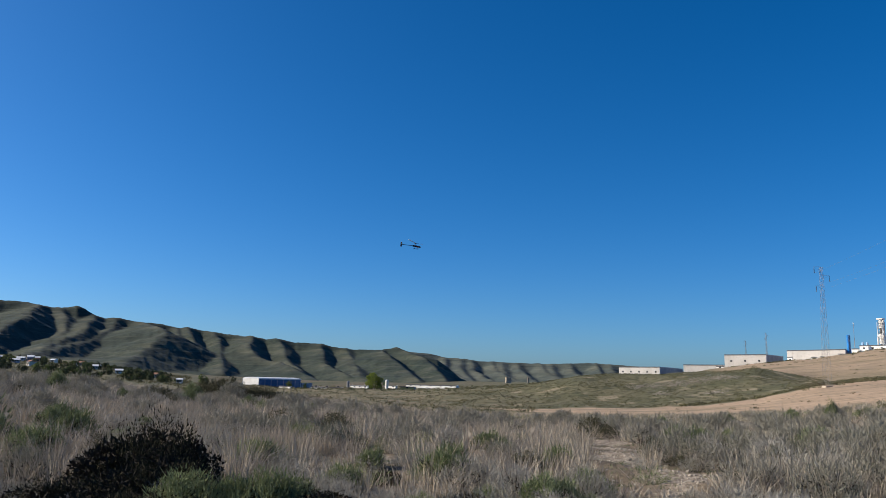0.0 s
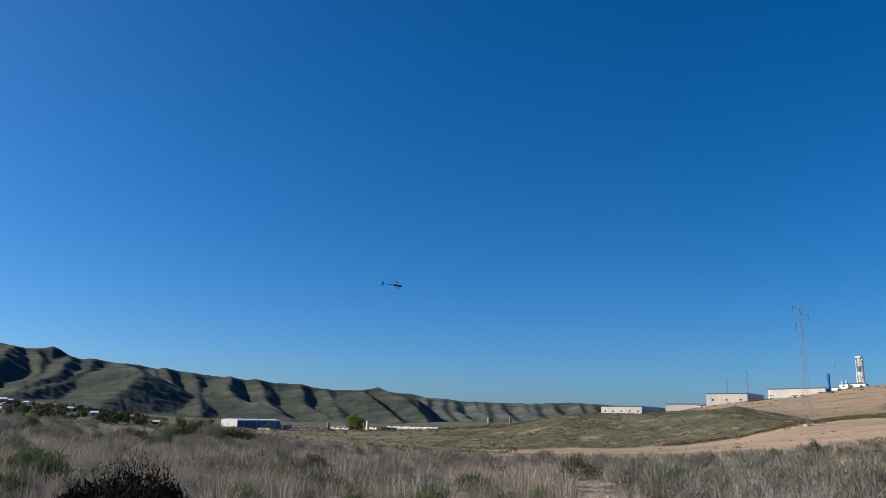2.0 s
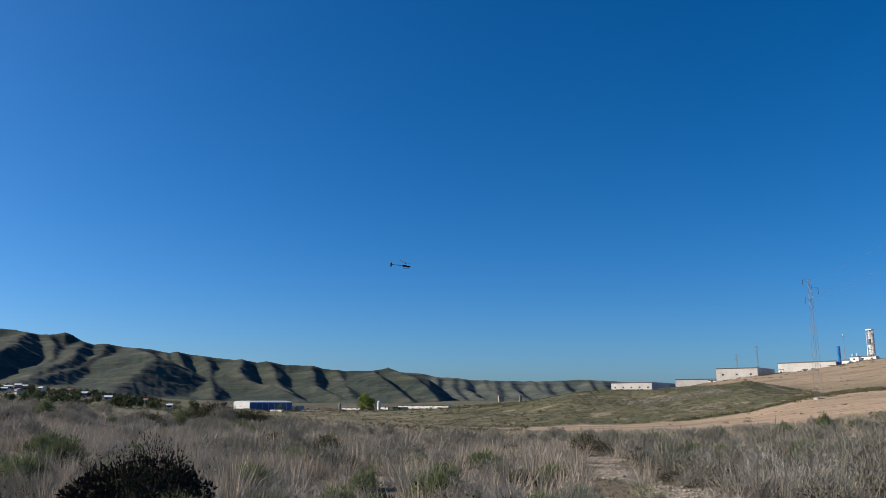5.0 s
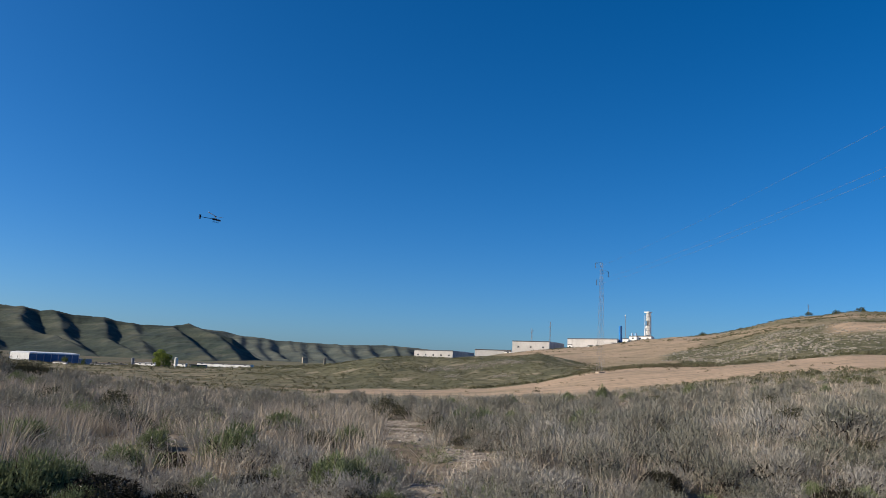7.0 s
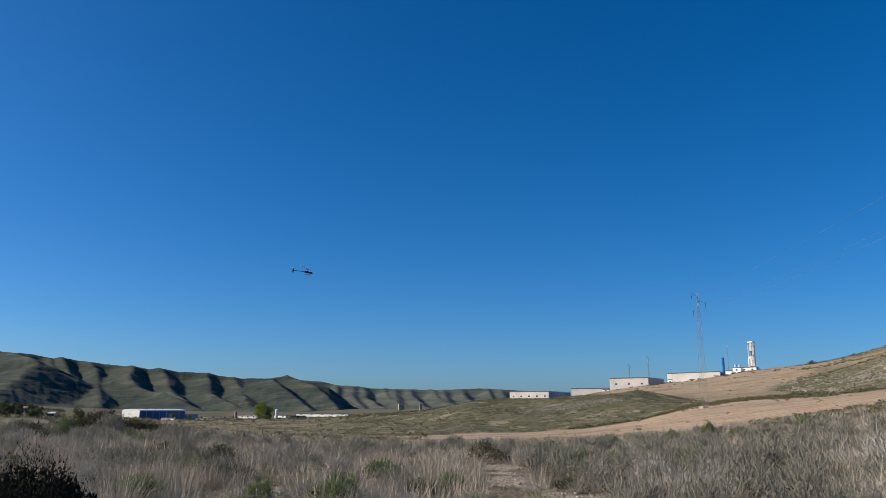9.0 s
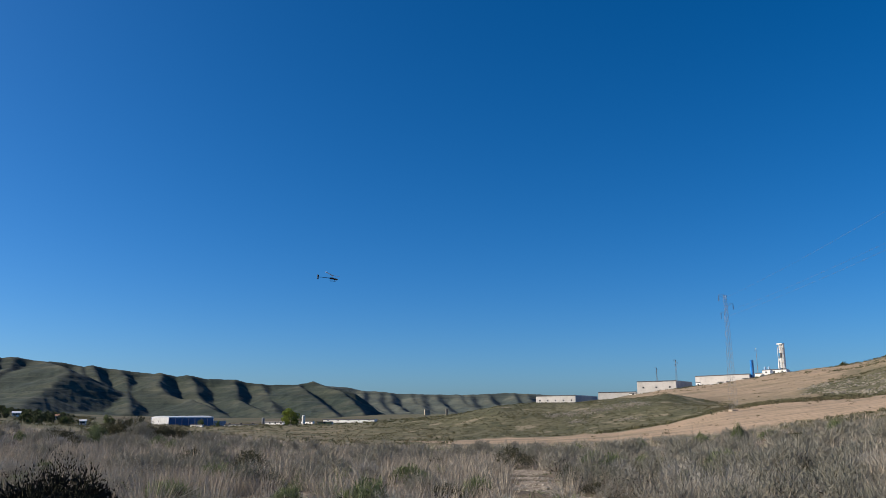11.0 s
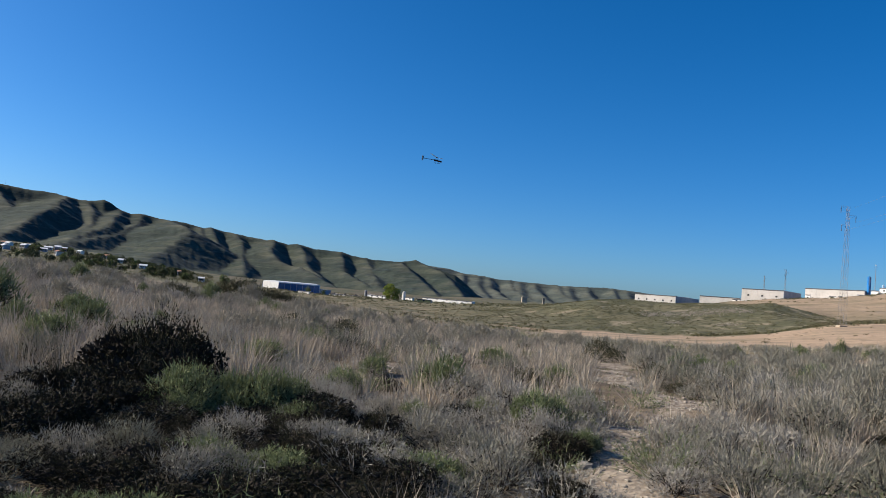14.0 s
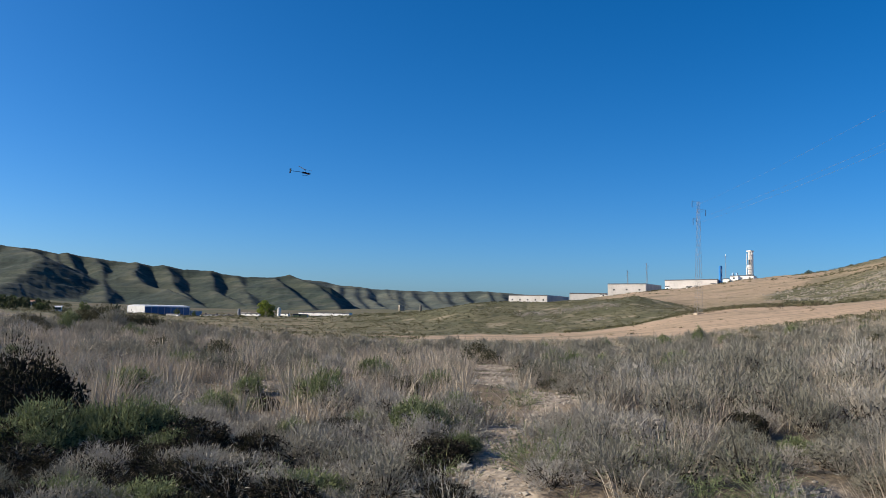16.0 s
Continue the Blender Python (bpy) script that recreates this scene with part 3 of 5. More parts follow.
hall("low cream industrial hall with small dark windows", (3.83, 565), (6.59, 548), (8.1, 600), (1.15, 1.34), CREAM, SHADEWALL, 5, 0.3, 4, "halls on the ridge")
hall("long low cream warehouse with flat roof", (8.16, 560), (10.75, 552), (10.95, 580), (1.37, 1.53), CREAM, SHADEWALL, 0, 0.5, 6, "halls on the ridge")
hall("tall cream warehouse with dark shaded side", (10.83, 530), (13.46, 520), (14.5, 552), (2.05, 2.28), CREAM, SHADEWALL, 3, 0.3, 7, "halls on the ridge")
hall("long cream warehouse with dark roof edge", (14.73, 545), (18.2, 525), (18.5, 556), (2.36, 2.63), CREAM, SHADEWALL, 0, 0.2, 9, "halls on the ridge")
hall("small white plant building", (18.55, 540), (18.95, 538), (19.0, 550), (2.55, 2.6), WHITE, WHITE, 0, 0.4, 0, "", "plant_building")
hall("long white plant building below the tower", (19.01, 540), (20.5, 532), (20.7, 548), (2.72, 2.86), WHITE, WHITE, 3, 0.5, 3, "", "plant_building")
hall("low white annex at the end of the cream warehouse", (10.28, 546), (10.78, 544), (10.82, 552), (1.36, 1.38), WHITE, WHITE, 1, 0.45, 0, "", "annex")
for az0, az1, d_, el, text in ((14.75, 15.05, 518, 2.02, "small white cabin before the long warehouse"), (16.15, 16.55, 516, 2.03, "low white container before the long warehouse"), (16.7, 16.95, 515, 2.06, "low white container before the long warehouse"), (17.75, 18.1, 514, 2.25, "white delivery container beside the blue tank")):
    hall(text, (az0, d_), (az1, d_ - 2), (az1 + 0.02, d_ + 3), (el, el), WHITE, WHITE, 1, 0.4, 0, "cabins before the warehouse", "site_cabin")
hall("low white farm shed in the valley", (-15.4, 497), (-13.9, 485), (-13.8, 505), (-0.46, -0.46), WHITE, WHITE, 4, 0.4, 0, "sheds in the valley", "shed")
hall("low white farm shed in the valley", (-12.7, 496), (-11.9, 488), (-11.8, 500), (-0.42, -0.42), WHITE, WHITE, 2, 0.4, 0, "sheds in the valley", "shed")
hall("very long low white shed with pale roof", (-11.2, 535), (-7.6, 512), (-7.4, 530), (-0.33, -0.31), WHITE, WHITE, 5, 0.3, 6, "sheds in the valley", "shed")
hall("low white wall-like shed beside the hall", (-17.9, 503), (-15.6, 490), (-15.5, 502), (-0.62, -0.6), WHITE, WHITE, 3, 0.4, 0, "sheds in the valley", "shed")
hall("yellowish low shed near the tree", (-11.6, 470), (-10.6, 470), (-10.5, 480), (-0.48, -0.46), plain("ochre_wall", (0.48, 0.40, 0.16), (0.40, 0.33, 0.12), 0.2), CREAM, 1, 0.4, 0, "sheds in the valley", "shed")


def blue_hall():
    """White gable, blue long side, bright barrel roof."""
    a_, b_, c_ = (Vector(polar(*v)) for v in ((-22.6, 505), (-21.5, 495), (-18.6, 516)))
    base = min(gz(*v) for v in (a_, b_, c_)) - 0.6
    top = EYE + 500 * math.tan(radians(-0.02)) - base
    th = empty("industrial_hall", "blue-sided hall with white gable and white roof", "warehouse", Matrix.Translation((*b_, base)))
    A, B, C = a_ - b_, Vector((0, 0)), c_ - b_
    Dn = A + C
    part("gable_wall", slab(bmesh.new(), A, B, 0, top * 0.86, 0.25), WHITE, th, "white gable wall")
    part("long_wall", slab(bmesh.new(), B, C, 0, top * 0.86, 0.25), BLUEWALL, th, "blue cladding wall")
    part("gable_wall", slab(bmesh.new(), C, Dn, 0, top * 0.86, 0.25), WHITE, th)
    part("long_wall", slab(bmesh.new(), Dn, A, 0, top * 0.86, 0.25), BLUEWALL, th)
    bm = bmesh.new()
    steps, rows = 8, []
    for u in range(steps + 1):
        f_ = u / steps
        z = top * 0.86 + math.sin(f_ * math.pi) ** 0.6 * top * 0.14
        rows.append([bm.verts.new((*(p_ + (q_ - p_) * f_), z)) for p_, q_ in ((B - A * 0.03, A * 1.03), (C - A * 0.03, Dn + A * 0.03))])
    for r0, r1 in zip(rows[:-1], rows[1:]):
        bm.faces.new((r0[0], r0[1], r1[1], r1[0]))
    bm.faces.new([r[0] for r in rows])
    bm.faces.new([r[1] for r in reversed(rows)])
    part("roof", bm, ROOFMETAL, th, "white curved sheet roof")
    way = C.normalized()
    out = Vector((way.y, -way.x))
    part("gutter", slab(bmesh.new(), B + out * 0.25, C + out * 0.25, top * 0.82, top * 0.92, 0.3), ROOFMETAL, th)
    for k in range(6):
        u = C * ((k + 1) / 7)
        part("pilaster", slab(bmesh.new(), u + out * 0.1 - way * 0.2, u + out * 0.1 + way * 0.2, 0, top * 0.82, 0.12), SHADEWALL, th)
    part("annex", slab(bmesh.new(), C * 1.01 + out * 0.5, C * 1.28 + out * 0.5, 0, top * 0.55, 7), SHADEWALL, th, "grey lean-to annex")


blue_hall()
hall("small bright white hut below the hall", (-20.1, 474), (-19.3, 466), (-19.2, 474), (-0.6, -0.6), WHITE, WHITE, 0, 0.4, 0, "sheds in the valley", "shed")


def tank(name, label, az, d, lo, hi, radius, mat, cap=0.5):
    x, y = polar(az, d)
    z0, z1 = EYE + d * math.tan(radians(lo)), EYE + d * math.tan(radians(hi))
    z0 = min(z0, gz(x, y))
    th = empty(name, label, "silo", Matrix.Translation((x, y, z0)))
    H = z1 - z0
    bm = bmesh.new()
    prof = [(0, radius), (H - radius * cap, radius), (H - radius * cap * 0.5, radius * 0.8), (H, radius * 0.25)]
    rings = [[bm.verts.new((r * math.cos(k * math.tau / 16), r * math.sin(k * math.tau / 16), z)) for k in range(16)] for z, r in prof]
    for r0, r1 in zip(rings[:-1], rings[1:]):
        for k in range(16):
            bm.faces.new((r0[k], r0[(k + 1) % 16], r1[(k + 1) % 16], r1[k]))
    bm.faces.new(rings[-1])
    part("shell", bm, mat, th)
    for z in (0.25, 0.5, 0.75):
        b2 = bmesh.new()
        bmesh.ops.create_cone(b2, cap_ends=True, segments=16, radius1=radius * 1.03, radius2=radius * 1.03, depth=0.15, matrix=Matrix.Translation((0, 0, H * z)))
        part("hoop", b2, mat, th)
    b2 = bmesh.new()
    for sx in (-0.2, 0.2):
        rod(b2, (sx, -radius - 0.15, 0), (sx, -radius - 0.15, H * 0.95), 0.04, sides=4)
    for k in range(int(H / 0.6)):
        rod(b2, (-0.2, -radius - 0.15, 0.4 + k * 0.6), (0.2, -radius - 0.15, 0.4 + k * 0.6), 0.03, sides=4)
    part("ladder", b2, STEEL, th)
    return th


tank("storage_tank", "slender bright blue upright tank beside the warehouse", 18.40, 532, 2.15, 3.46, 1.05, BLUETANK)
tank("grain_silo", "small pale silo beside the valley sheds", -12.55, 486, -0.6, -0.02, 0.95, WHITE)
tank("grain_silo", "small grey silo beside the valley sheds", -15.3, 484, -0.65, -0.16, 0.8, STEEL)
tank("roof_tank", "pale blue upright tank behind the plant building", 19.45, 545, 2.6, 2.98, 0.7, PALEBLUE)
tank("roof_tank", "pale blue upright tank behind the plant building", 19.2, 546, 2.6, 2.98, 0.7, PALEBLUE)


def plant_tower():
    x, y = polar(20.28, 538)
    z0, z1 = gz(x, y), EYE + 538 * math.tan(radians(4.47))
    H = z1 - z0
    th = empty("plant_tower", "tall white process tower of stacked vessels with dark bays", "tower", pose(x, y, z0, 0, 0, -48))
    w = 1.45
    for sx in (-1, 1):
        for sy in (-1, 1):
            part("leg", rod(bmesh.new(), (sx * w, sy * w, 0), (sx * w, sy * w, H * 0.9), 0.16, sides=6), WHITEPAINT, th)
    floors = 6
    for k_ in range(floors):
        z = H * (0.12 + 0.15 * k_)
        part("platform", box(bmesh.new(), -w * 1.1, -w * 1.1, z - 0.2, w * 1.1, w * 1.1, z, 0.04), STEEL, th, "grey steel platform")
        bm = bmesh.new()
        for sx in (-1, 1):
            rod(bm, (sx * w, -w * 1.1, z + 1.0), (sx * w, w * 1.1, z + 1.0), 0.05, sides=4)
            rod(bm, (-w, sx * w * 1.1, z + 1.0), (w, sx * w * 1.1, z + 1.0), 0.05, sides=4)
        part("railing", bm, STEEL, th)
        part("brace", rod(bmesh.new(), (-w, -w, z), (w, -w, z + H * 0.15), 0.09, sides=4), STEEL, th)
        if k_ in (0, 3):
            # dark cylinder stands in for the dark gap at these two levels
            part("vessel", rod(bmesh.new(), (0.2, 0, z), (0.2, 0, z + H * 0.15 - 0.3), 0.95, sides=14), DARKTRIM, th, "dark cylinder filling an open bay")
        else:
            part("vessel", rod(bmesh.new(), (0, 0, z), (0, 0, z + H * 0.15 - 0.25), w * 0.82, w * (0.82 if k_ < 5 else 0.65), 18), WHITE, th, "white round vessel")
    part("cap", box(bmesh.new(), -w * 1.25, -w * 1.1, H * 0.965, w * 1.25, w * 1.1, H, 0.08), WHITE, th, "white roof slab")
    part("main_duct", rod(bmesh.new(), (w * 1.25, -w * 0.3, 0), (w * 1.25, -w * 0.3, H * 0.96), 0.42, sides=12), WHITE, th, "white vertical duct")
    part("side_duct", rod(bmesh.new(), (-w * 1.5, 0, 0), (-w * 1.5, 0, H * 0.45), 0.4, sides=10), WHITE, th)
    part("duct_elbow", rod(bmesh.new(), (-w * 1.5, 0, H * 0.45), (-w * 0.8, 0, H * 0.54), 0.4, sides=10), WHITE, th)


plant_tower()


def mast(az, d, lo, hi, label, on_ridge=False):
    x, y = polar(az, d)
    z0 = EYE + d * math.tan(radians(lo)) if on_ridge else gz(x, y)
    H = EYE + d * math.tan(radians(hi)) - z0
    th = empty("radio_mast", label, "mast", Matrix.Translation((x, y, z0)))
    part("pole", rod(bmesh.new(), (0, 0, 0), (0, 0, H), 0.22, 0.09, 6), STEEL, th)
    part("head", rod(bmesh.new(), (0, 0, H - 0.8), (0, 0, H), 0.3, 0.3, 8), WHITE, th)
    part("cross_arm", rod(bmesh.new(), (-1.2, 0, H - 1.4), (1.2, 0, H - 1.4), 0.06, sides=4), STEEL, th)


mast(18.74, 545, 2.4, 4.22, "thin steel mast with small white head")
mast(-39.3, 2600, 4.45, 4.84, "thin radio mast on the mountain ridge", True)
mast(-40.1, 2600, 4.5, 4.78, "thin radio mast on the mountain ridge", True)


# ---- power line ----
def lattice(th, H, w0, w1, levels, thick):
    """A tapered lattice shaft: corner legs and crossed braces."""
    for sx in (-1, 1):
        for sy in (-1, 1):
            part("leg", rod(bmesh.new(), (sx * w0, sy * w0, -0.3), (sx * w1, sy * w1, H), thick, thick * 0.8, 4), STEEL, th)
    zs = [H * (1 - (1 - k / levels) ** 1.15) for k in range(levels + 1)]
    for z0, z1 in zip(zs[:-1], zs[1:]):
        a0, a1 = w0 + (w1 - w0) * z0 / H, w0 + (w1 - w0) * z1 / H
        for (x0, y0), (x1, y1) in (((-1, -1), (1, -1)), ((1, -1), (1, 1)), ((1, 1), (-1, 1)), ((-1, 1), (-1, -1))):
            part("brace", rod(bmesh.new(), (x0 * a0, y0 * a0, z0), (x1 * a1, y1 * a1, z1), thick * 0.55, sides=3), STEEL, th)
            part("brace", rod(bmesh.new(), (x1 * a0, y1 * a0, z0), (x0 * a1, y0 * a1, z1), thick * 0.55, sides=3), STEEL, th)


ARMS = ((0.0, -2.9), (-1.45, 3.3), (-3.1, -2.4))


def pylon(x, y, H, turn, label, group, thick=0.017):
    th = empty("pylon", label, "pylon", pose(x, y, gz(x, y), 0, 0, turn), group)
    lattice(th, H, H * 0.026, H * 0.009, 13 if thick < 0.04 else 7, thick)
    k = H / 20
    for dz, reach in ARMS:
        z = H + dz * k
        bm = bmesh.new()
        rod(bm, (0, 0, z), (reach * k * 0.42, 0, z), thick * 0.9, sides=4)
        rod(bm, (0, 0, z - 0.7 * k), (reach * k * 0.42, 0, z), thick * 0.7, sides=4)
        part("cross_arm", bm, STEEL, th)
        bm = bmesh.new()
        for j in range(5):
            bmesh.ops.create_cone(bm, cap_ends=True, segments=8, radius1=0.075 * k, radius2=0.05 * k, depth=0.14 * k, matrix=Matrix.Translation((reach * k * 0.42, 0, z - (0.2 + 0.2 * j) * k)))
        part("insulator", bm, DARKTRIM, th)
    part("footing", box(bmesh.new(), -H * 0.032, -H * 0.032, -0.6, H * 0.032, H * 0.032, 0.2, 0.05), ROCK, th, "concrete footing")
    return th


PX, PY = polar(17.05, 141)
PH = EYE + 141 * math.tan(radians(7.88)) - gz(PX, PY)
pylon(PX, PY, PH, 12, "tall thin lattice pylon beside the dirt road", "pylons of the power line")
QX, QY = 20.0, -80.0
pylon(QX, QY, PH, 12, "tall thin lattice pylon", "pylons of the power line")
for az, d, hi in ((12.2, 640, 3.08), (13.5, 660, 3.6), (30.55, 560, 5.1)):
    x, y = polar(az, d)
    pylon(x, y, EYE + d * math.tan(radians(hi)) - gz(x, y), 20, "distant steel pylon behind the ridge", "pylons of the power line", 0.045)


def cable(p, q, sag):
    cu = bpy.data.curves.new("power_cable", "CURVE")
    cu.dimensions, cu.bevel_depth, cu.bevel_resolution = "3D", 0.006, 1
    sp = cu.splines.new("POLY")
    sp.points.add(40)
    for k in range(41):
        u = k / 40
        v = Vector(p).lerp(Vector(q), u)
        sp.points[k].co = (v.x, v.y, v.z - 4 * sag * u * (1 - u), 1)
    cu.materials.append(CABLE)
    tagged(new("power_cable", cu), "thin grey power cable strung between the pylons", "cable", "cables of the power line")


k = PH / 20
for dz, reach in ARMS:
    off = Vector((math.cos(radians(12)), math.sin(radians(12)), 0)) * reach * k * 0.42
    hh = PH + (dz - 1.1) * k
    cable(Vector((PX, PY, gz(PX, PY) + hh)) + off, Vector((QX, QY, gz(QX, QY) + hh)) + off, 2.5)


# ---- trees and houses ----
def leaf_cloud(rng, centres, radii, count, size, squash=0.8):
    """Loose triangles on and in a cluster of lumps."""
    idx = rng.integers(0, len(centres), count)
    v = rng.normal(size=(count, 3))
    v /= np.linalg.norm(v, axis=1)[:, None]
    rad = radii[idx] * rng.uniform(0.55, 1.08, count) ** 0.6
    c = centres[idx] + v * rad[:, None] * np.array([1, 1, squash])
    e1 = rng.normal(size=(count, 3))
    e2 = np.cross(e1, v + rng.normal(size=(count, 3)) * 0.5)
    e1 /= np.linalg.norm(e1, axis=1)[:, None]
    e2 /= np.linalg.norm(e2, axis=1)[:, None]
    sz = size * rng.uniform(0.6, 1.4, count)[:, None]
    verts = np.stack([c - e1 * sz, c + e1 * sz, c + e2 * sz * 1.3], 1).reshape(-1, 3)
    return verts, np.arange(count * 3).reshape(-1, 3)


def tree(name, label, H, W_, seed, leaf, leaves, size, category="tree", group="", skirt=0.12):
    rng = np.random.default_rng(seed)
    th = empty(name, label, category, None, group)
    bm = bmesh.new()
    rod(bm, (0, 0, -0.3), (0.1, 0, H * 0.35), H * 0.03, H * 0.02, 8)
    for k in range(7):
        a_ = k * 2.4
        rod(bm, (0.1, 0, H * (0.22 + 0.02 * k)), (math.cos(a_) * W_ * 0.32, math.sin(a_) * W_ * 0.32, H * (0.45 + 0.06 * k)), H * 0.014, H * 0.004, 5)
    part("trunk", bm, TWIG, th)
    n = 16
    ang, hgt = rng.uniform(0, 6.28, n), rng.uniform(skirt, 0.86, n)
    rr = np.sqrt(np.clip(1 - ((hgt - 0.42) / 0.5) ** 2, 0.05, 1)) * W_ * 0.36 * rng.uniform(0.5, 1.1, n)
    cen = np.c_[np.cos(ang) * rr, np.sin(ang) * rr, hgt * H]
    v, f_ = leaf_cloud(rng, cen, rng.uniform(0.12, 0.22, n) * W_ * (1.0 if skirt > 0.1 else 1.25), leaves, size)
    ob = new("crown", fast_mesh("crown", v, f_, leaf))
    ob.parent = th
    return th


x, y = polar(-13.4, 430)
t_ = tree("tree", "round bright green tree standing alone before white sheds", 9.0, 10.5, 3, TREELEAF, 3600, 0.26)
t_.matrix_world = Matrix.Translation((x, y, gz(x, y)))

rng = np.random.default_rng(11)
village = [(-26.75, 560, 3.6, 4, 3.0, 20, WHITE), (-35.9, 800, 5, 6, 5, 30, SHADEWALL), (-35.5, 790, 3.5, 5, 5, 30, TILE), (-33.0, 790, 6, 6, 3.5, 30, CREAM), (-32.0, 760, 6, 6, 3.5, 25, WHITE), (-30.6, 720, 6, 6, 3, 30, WHITE), (-28.4, 720, 6, 6, 3, 20, CREAM)]
for k in range(15):
    village.append((-41.0 + 0.42 * k + 0.5 * math.sin(k * 1.9) + rng.uniform(-0.12, 0.12), 700 + 260 * ((k * 0.618) % 1), rng.uniform(4.5, 7), rng.uniform(5, 6), rng.uniform(2.5, 3.6), rng.uniform(-30, 45), (SHADEWALL, CREAM, SHADEWALL, CREAM, WHITE)[k % 5]))
kinds = [tree("tree", "lighter green tree among village houses" if k == 2 else "dark green tree among village houses", 7.5, 7, 20 + k, LIGHTLEAF if k == 2 else FARLEAF, 480, 0.48, "tree", "trees of the village", 0.02) for k in range(4)]
spots = []
for k in range(380):
    az = -41.5 + 14.5 * rng.uniform(0, 1) ** 1.1
    clump = 0.5 + 0.5 * math.sin(az * 2.3 + 1.1 * math.sin(az * 5.1))
    spots.append((az, 600 + 560 * rng.uniform(0, 1) ** 1.5 if az < -33 else 590 + 380 * rng.uniform(0, 1) ** 1.5, rng.uniform(0.28, 0.6) + 0.45 * clump * rng.uniform(0, 1)))
spots = [q for q in spots if not any(abs(q[0] - h[0]) < 0.17 and h[1] - 150 < q[1] < h[1] for h in village)]
spots += [(-25.2, 520, 0.95), (-26.9, 560, 0.5), (-23.9, 540, 0.6), (-23.2, 545, 0.6), (-19.4, 480, 0.55), (-30.0, 580, 1.1), (-33.3, 640, 1.2), (-28.6, 590, 0.8), (-18.3, 500, 0.4), (-29.3, 560, 0.9)]
for k, (az, d, sc) in enumerate(spots):
    x, y = polar(az, d)
    m = Matrix.Translation((x, y, gz(x, y))) @ Matrix.Rotation(k * 1.7, 4, "Z") @ Matrix.Diagonal((sc, sc, sc * (1.3 if k % 5 == 0 else 1), 1))
    if k < 4:
        kinds[k].matrix_world = m
    else:
        o = copy_thing(kinds[k % 4], m)
        o.matrix_basis = m


def house(az, d, w, dp, h, turn, wall, label, roof):
    x, y = polar(az, d)
    th = empty("house", label, "house", pose(x, y, gz(x, y) - 0.3, 0, 0, turn), "houses of the village")
    part("house_body", box(bmesh.new(), -w / 2, -dp / 2, 0, w / 2, dp / 2, h, 0.04), wall, th)
    bm = bmesh.new()
    o = 0.4
    vs = [bm.verts.new(v) for v in ((-w / 2 - o, -dp / 2 - o, h), (w / 2 + o, -dp / 2 - o, h), (w / 2 + o, dp / 2 + o, h), (-w / 2 - o, dp / 2 + o, h), (-w / 2 - o, 0, h + dp * 0.22), (w / 2 + o, 0, h + dp * 0.22))]
    for f_ in ((0, 1, 5, 4), (2, 3, 4, 5), (1, 2, 5), (3, 0, 4), (3, 2, 1, 0)):
        bm.faces.new([vs[j] for j in f_])
    part("roof", bm, roof, th)
    for sx in (-0.3, 0.05, 0.3):
        wd = part("window", box(bmesh.new(), sx * w - 0.55, -dp / 2 - 0.06, h * 0.45, sx * w + 0.55, -dp / 2 + 0.1, h * 0.45 + 1.2, 0.02), DARKTRIM, th)
        part("pane", box(bmesh.new(), sx * w - 0.42, -dp / 2 - 0.08, h * 0.45 + 0.12, sx * w + 0.42, -dp / 2, h * 0.45 + 1.08), GLASS, wd)
    part("door", box(bmesh.new(), -0.15 * w - 0.5, -dp / 2 - 0.06, 0.2, -0.15 * w + 0.5, -dp / 2 + 0.1, 2.3, 0.02), TWIG, th)


for az, d, w, dp, h, turn, wall in village:
    house(az, d, w, dp, h, turn, wall, "small village house with low pitched roof among trees", TILE if wall is CREAM else ROOFMETAL)

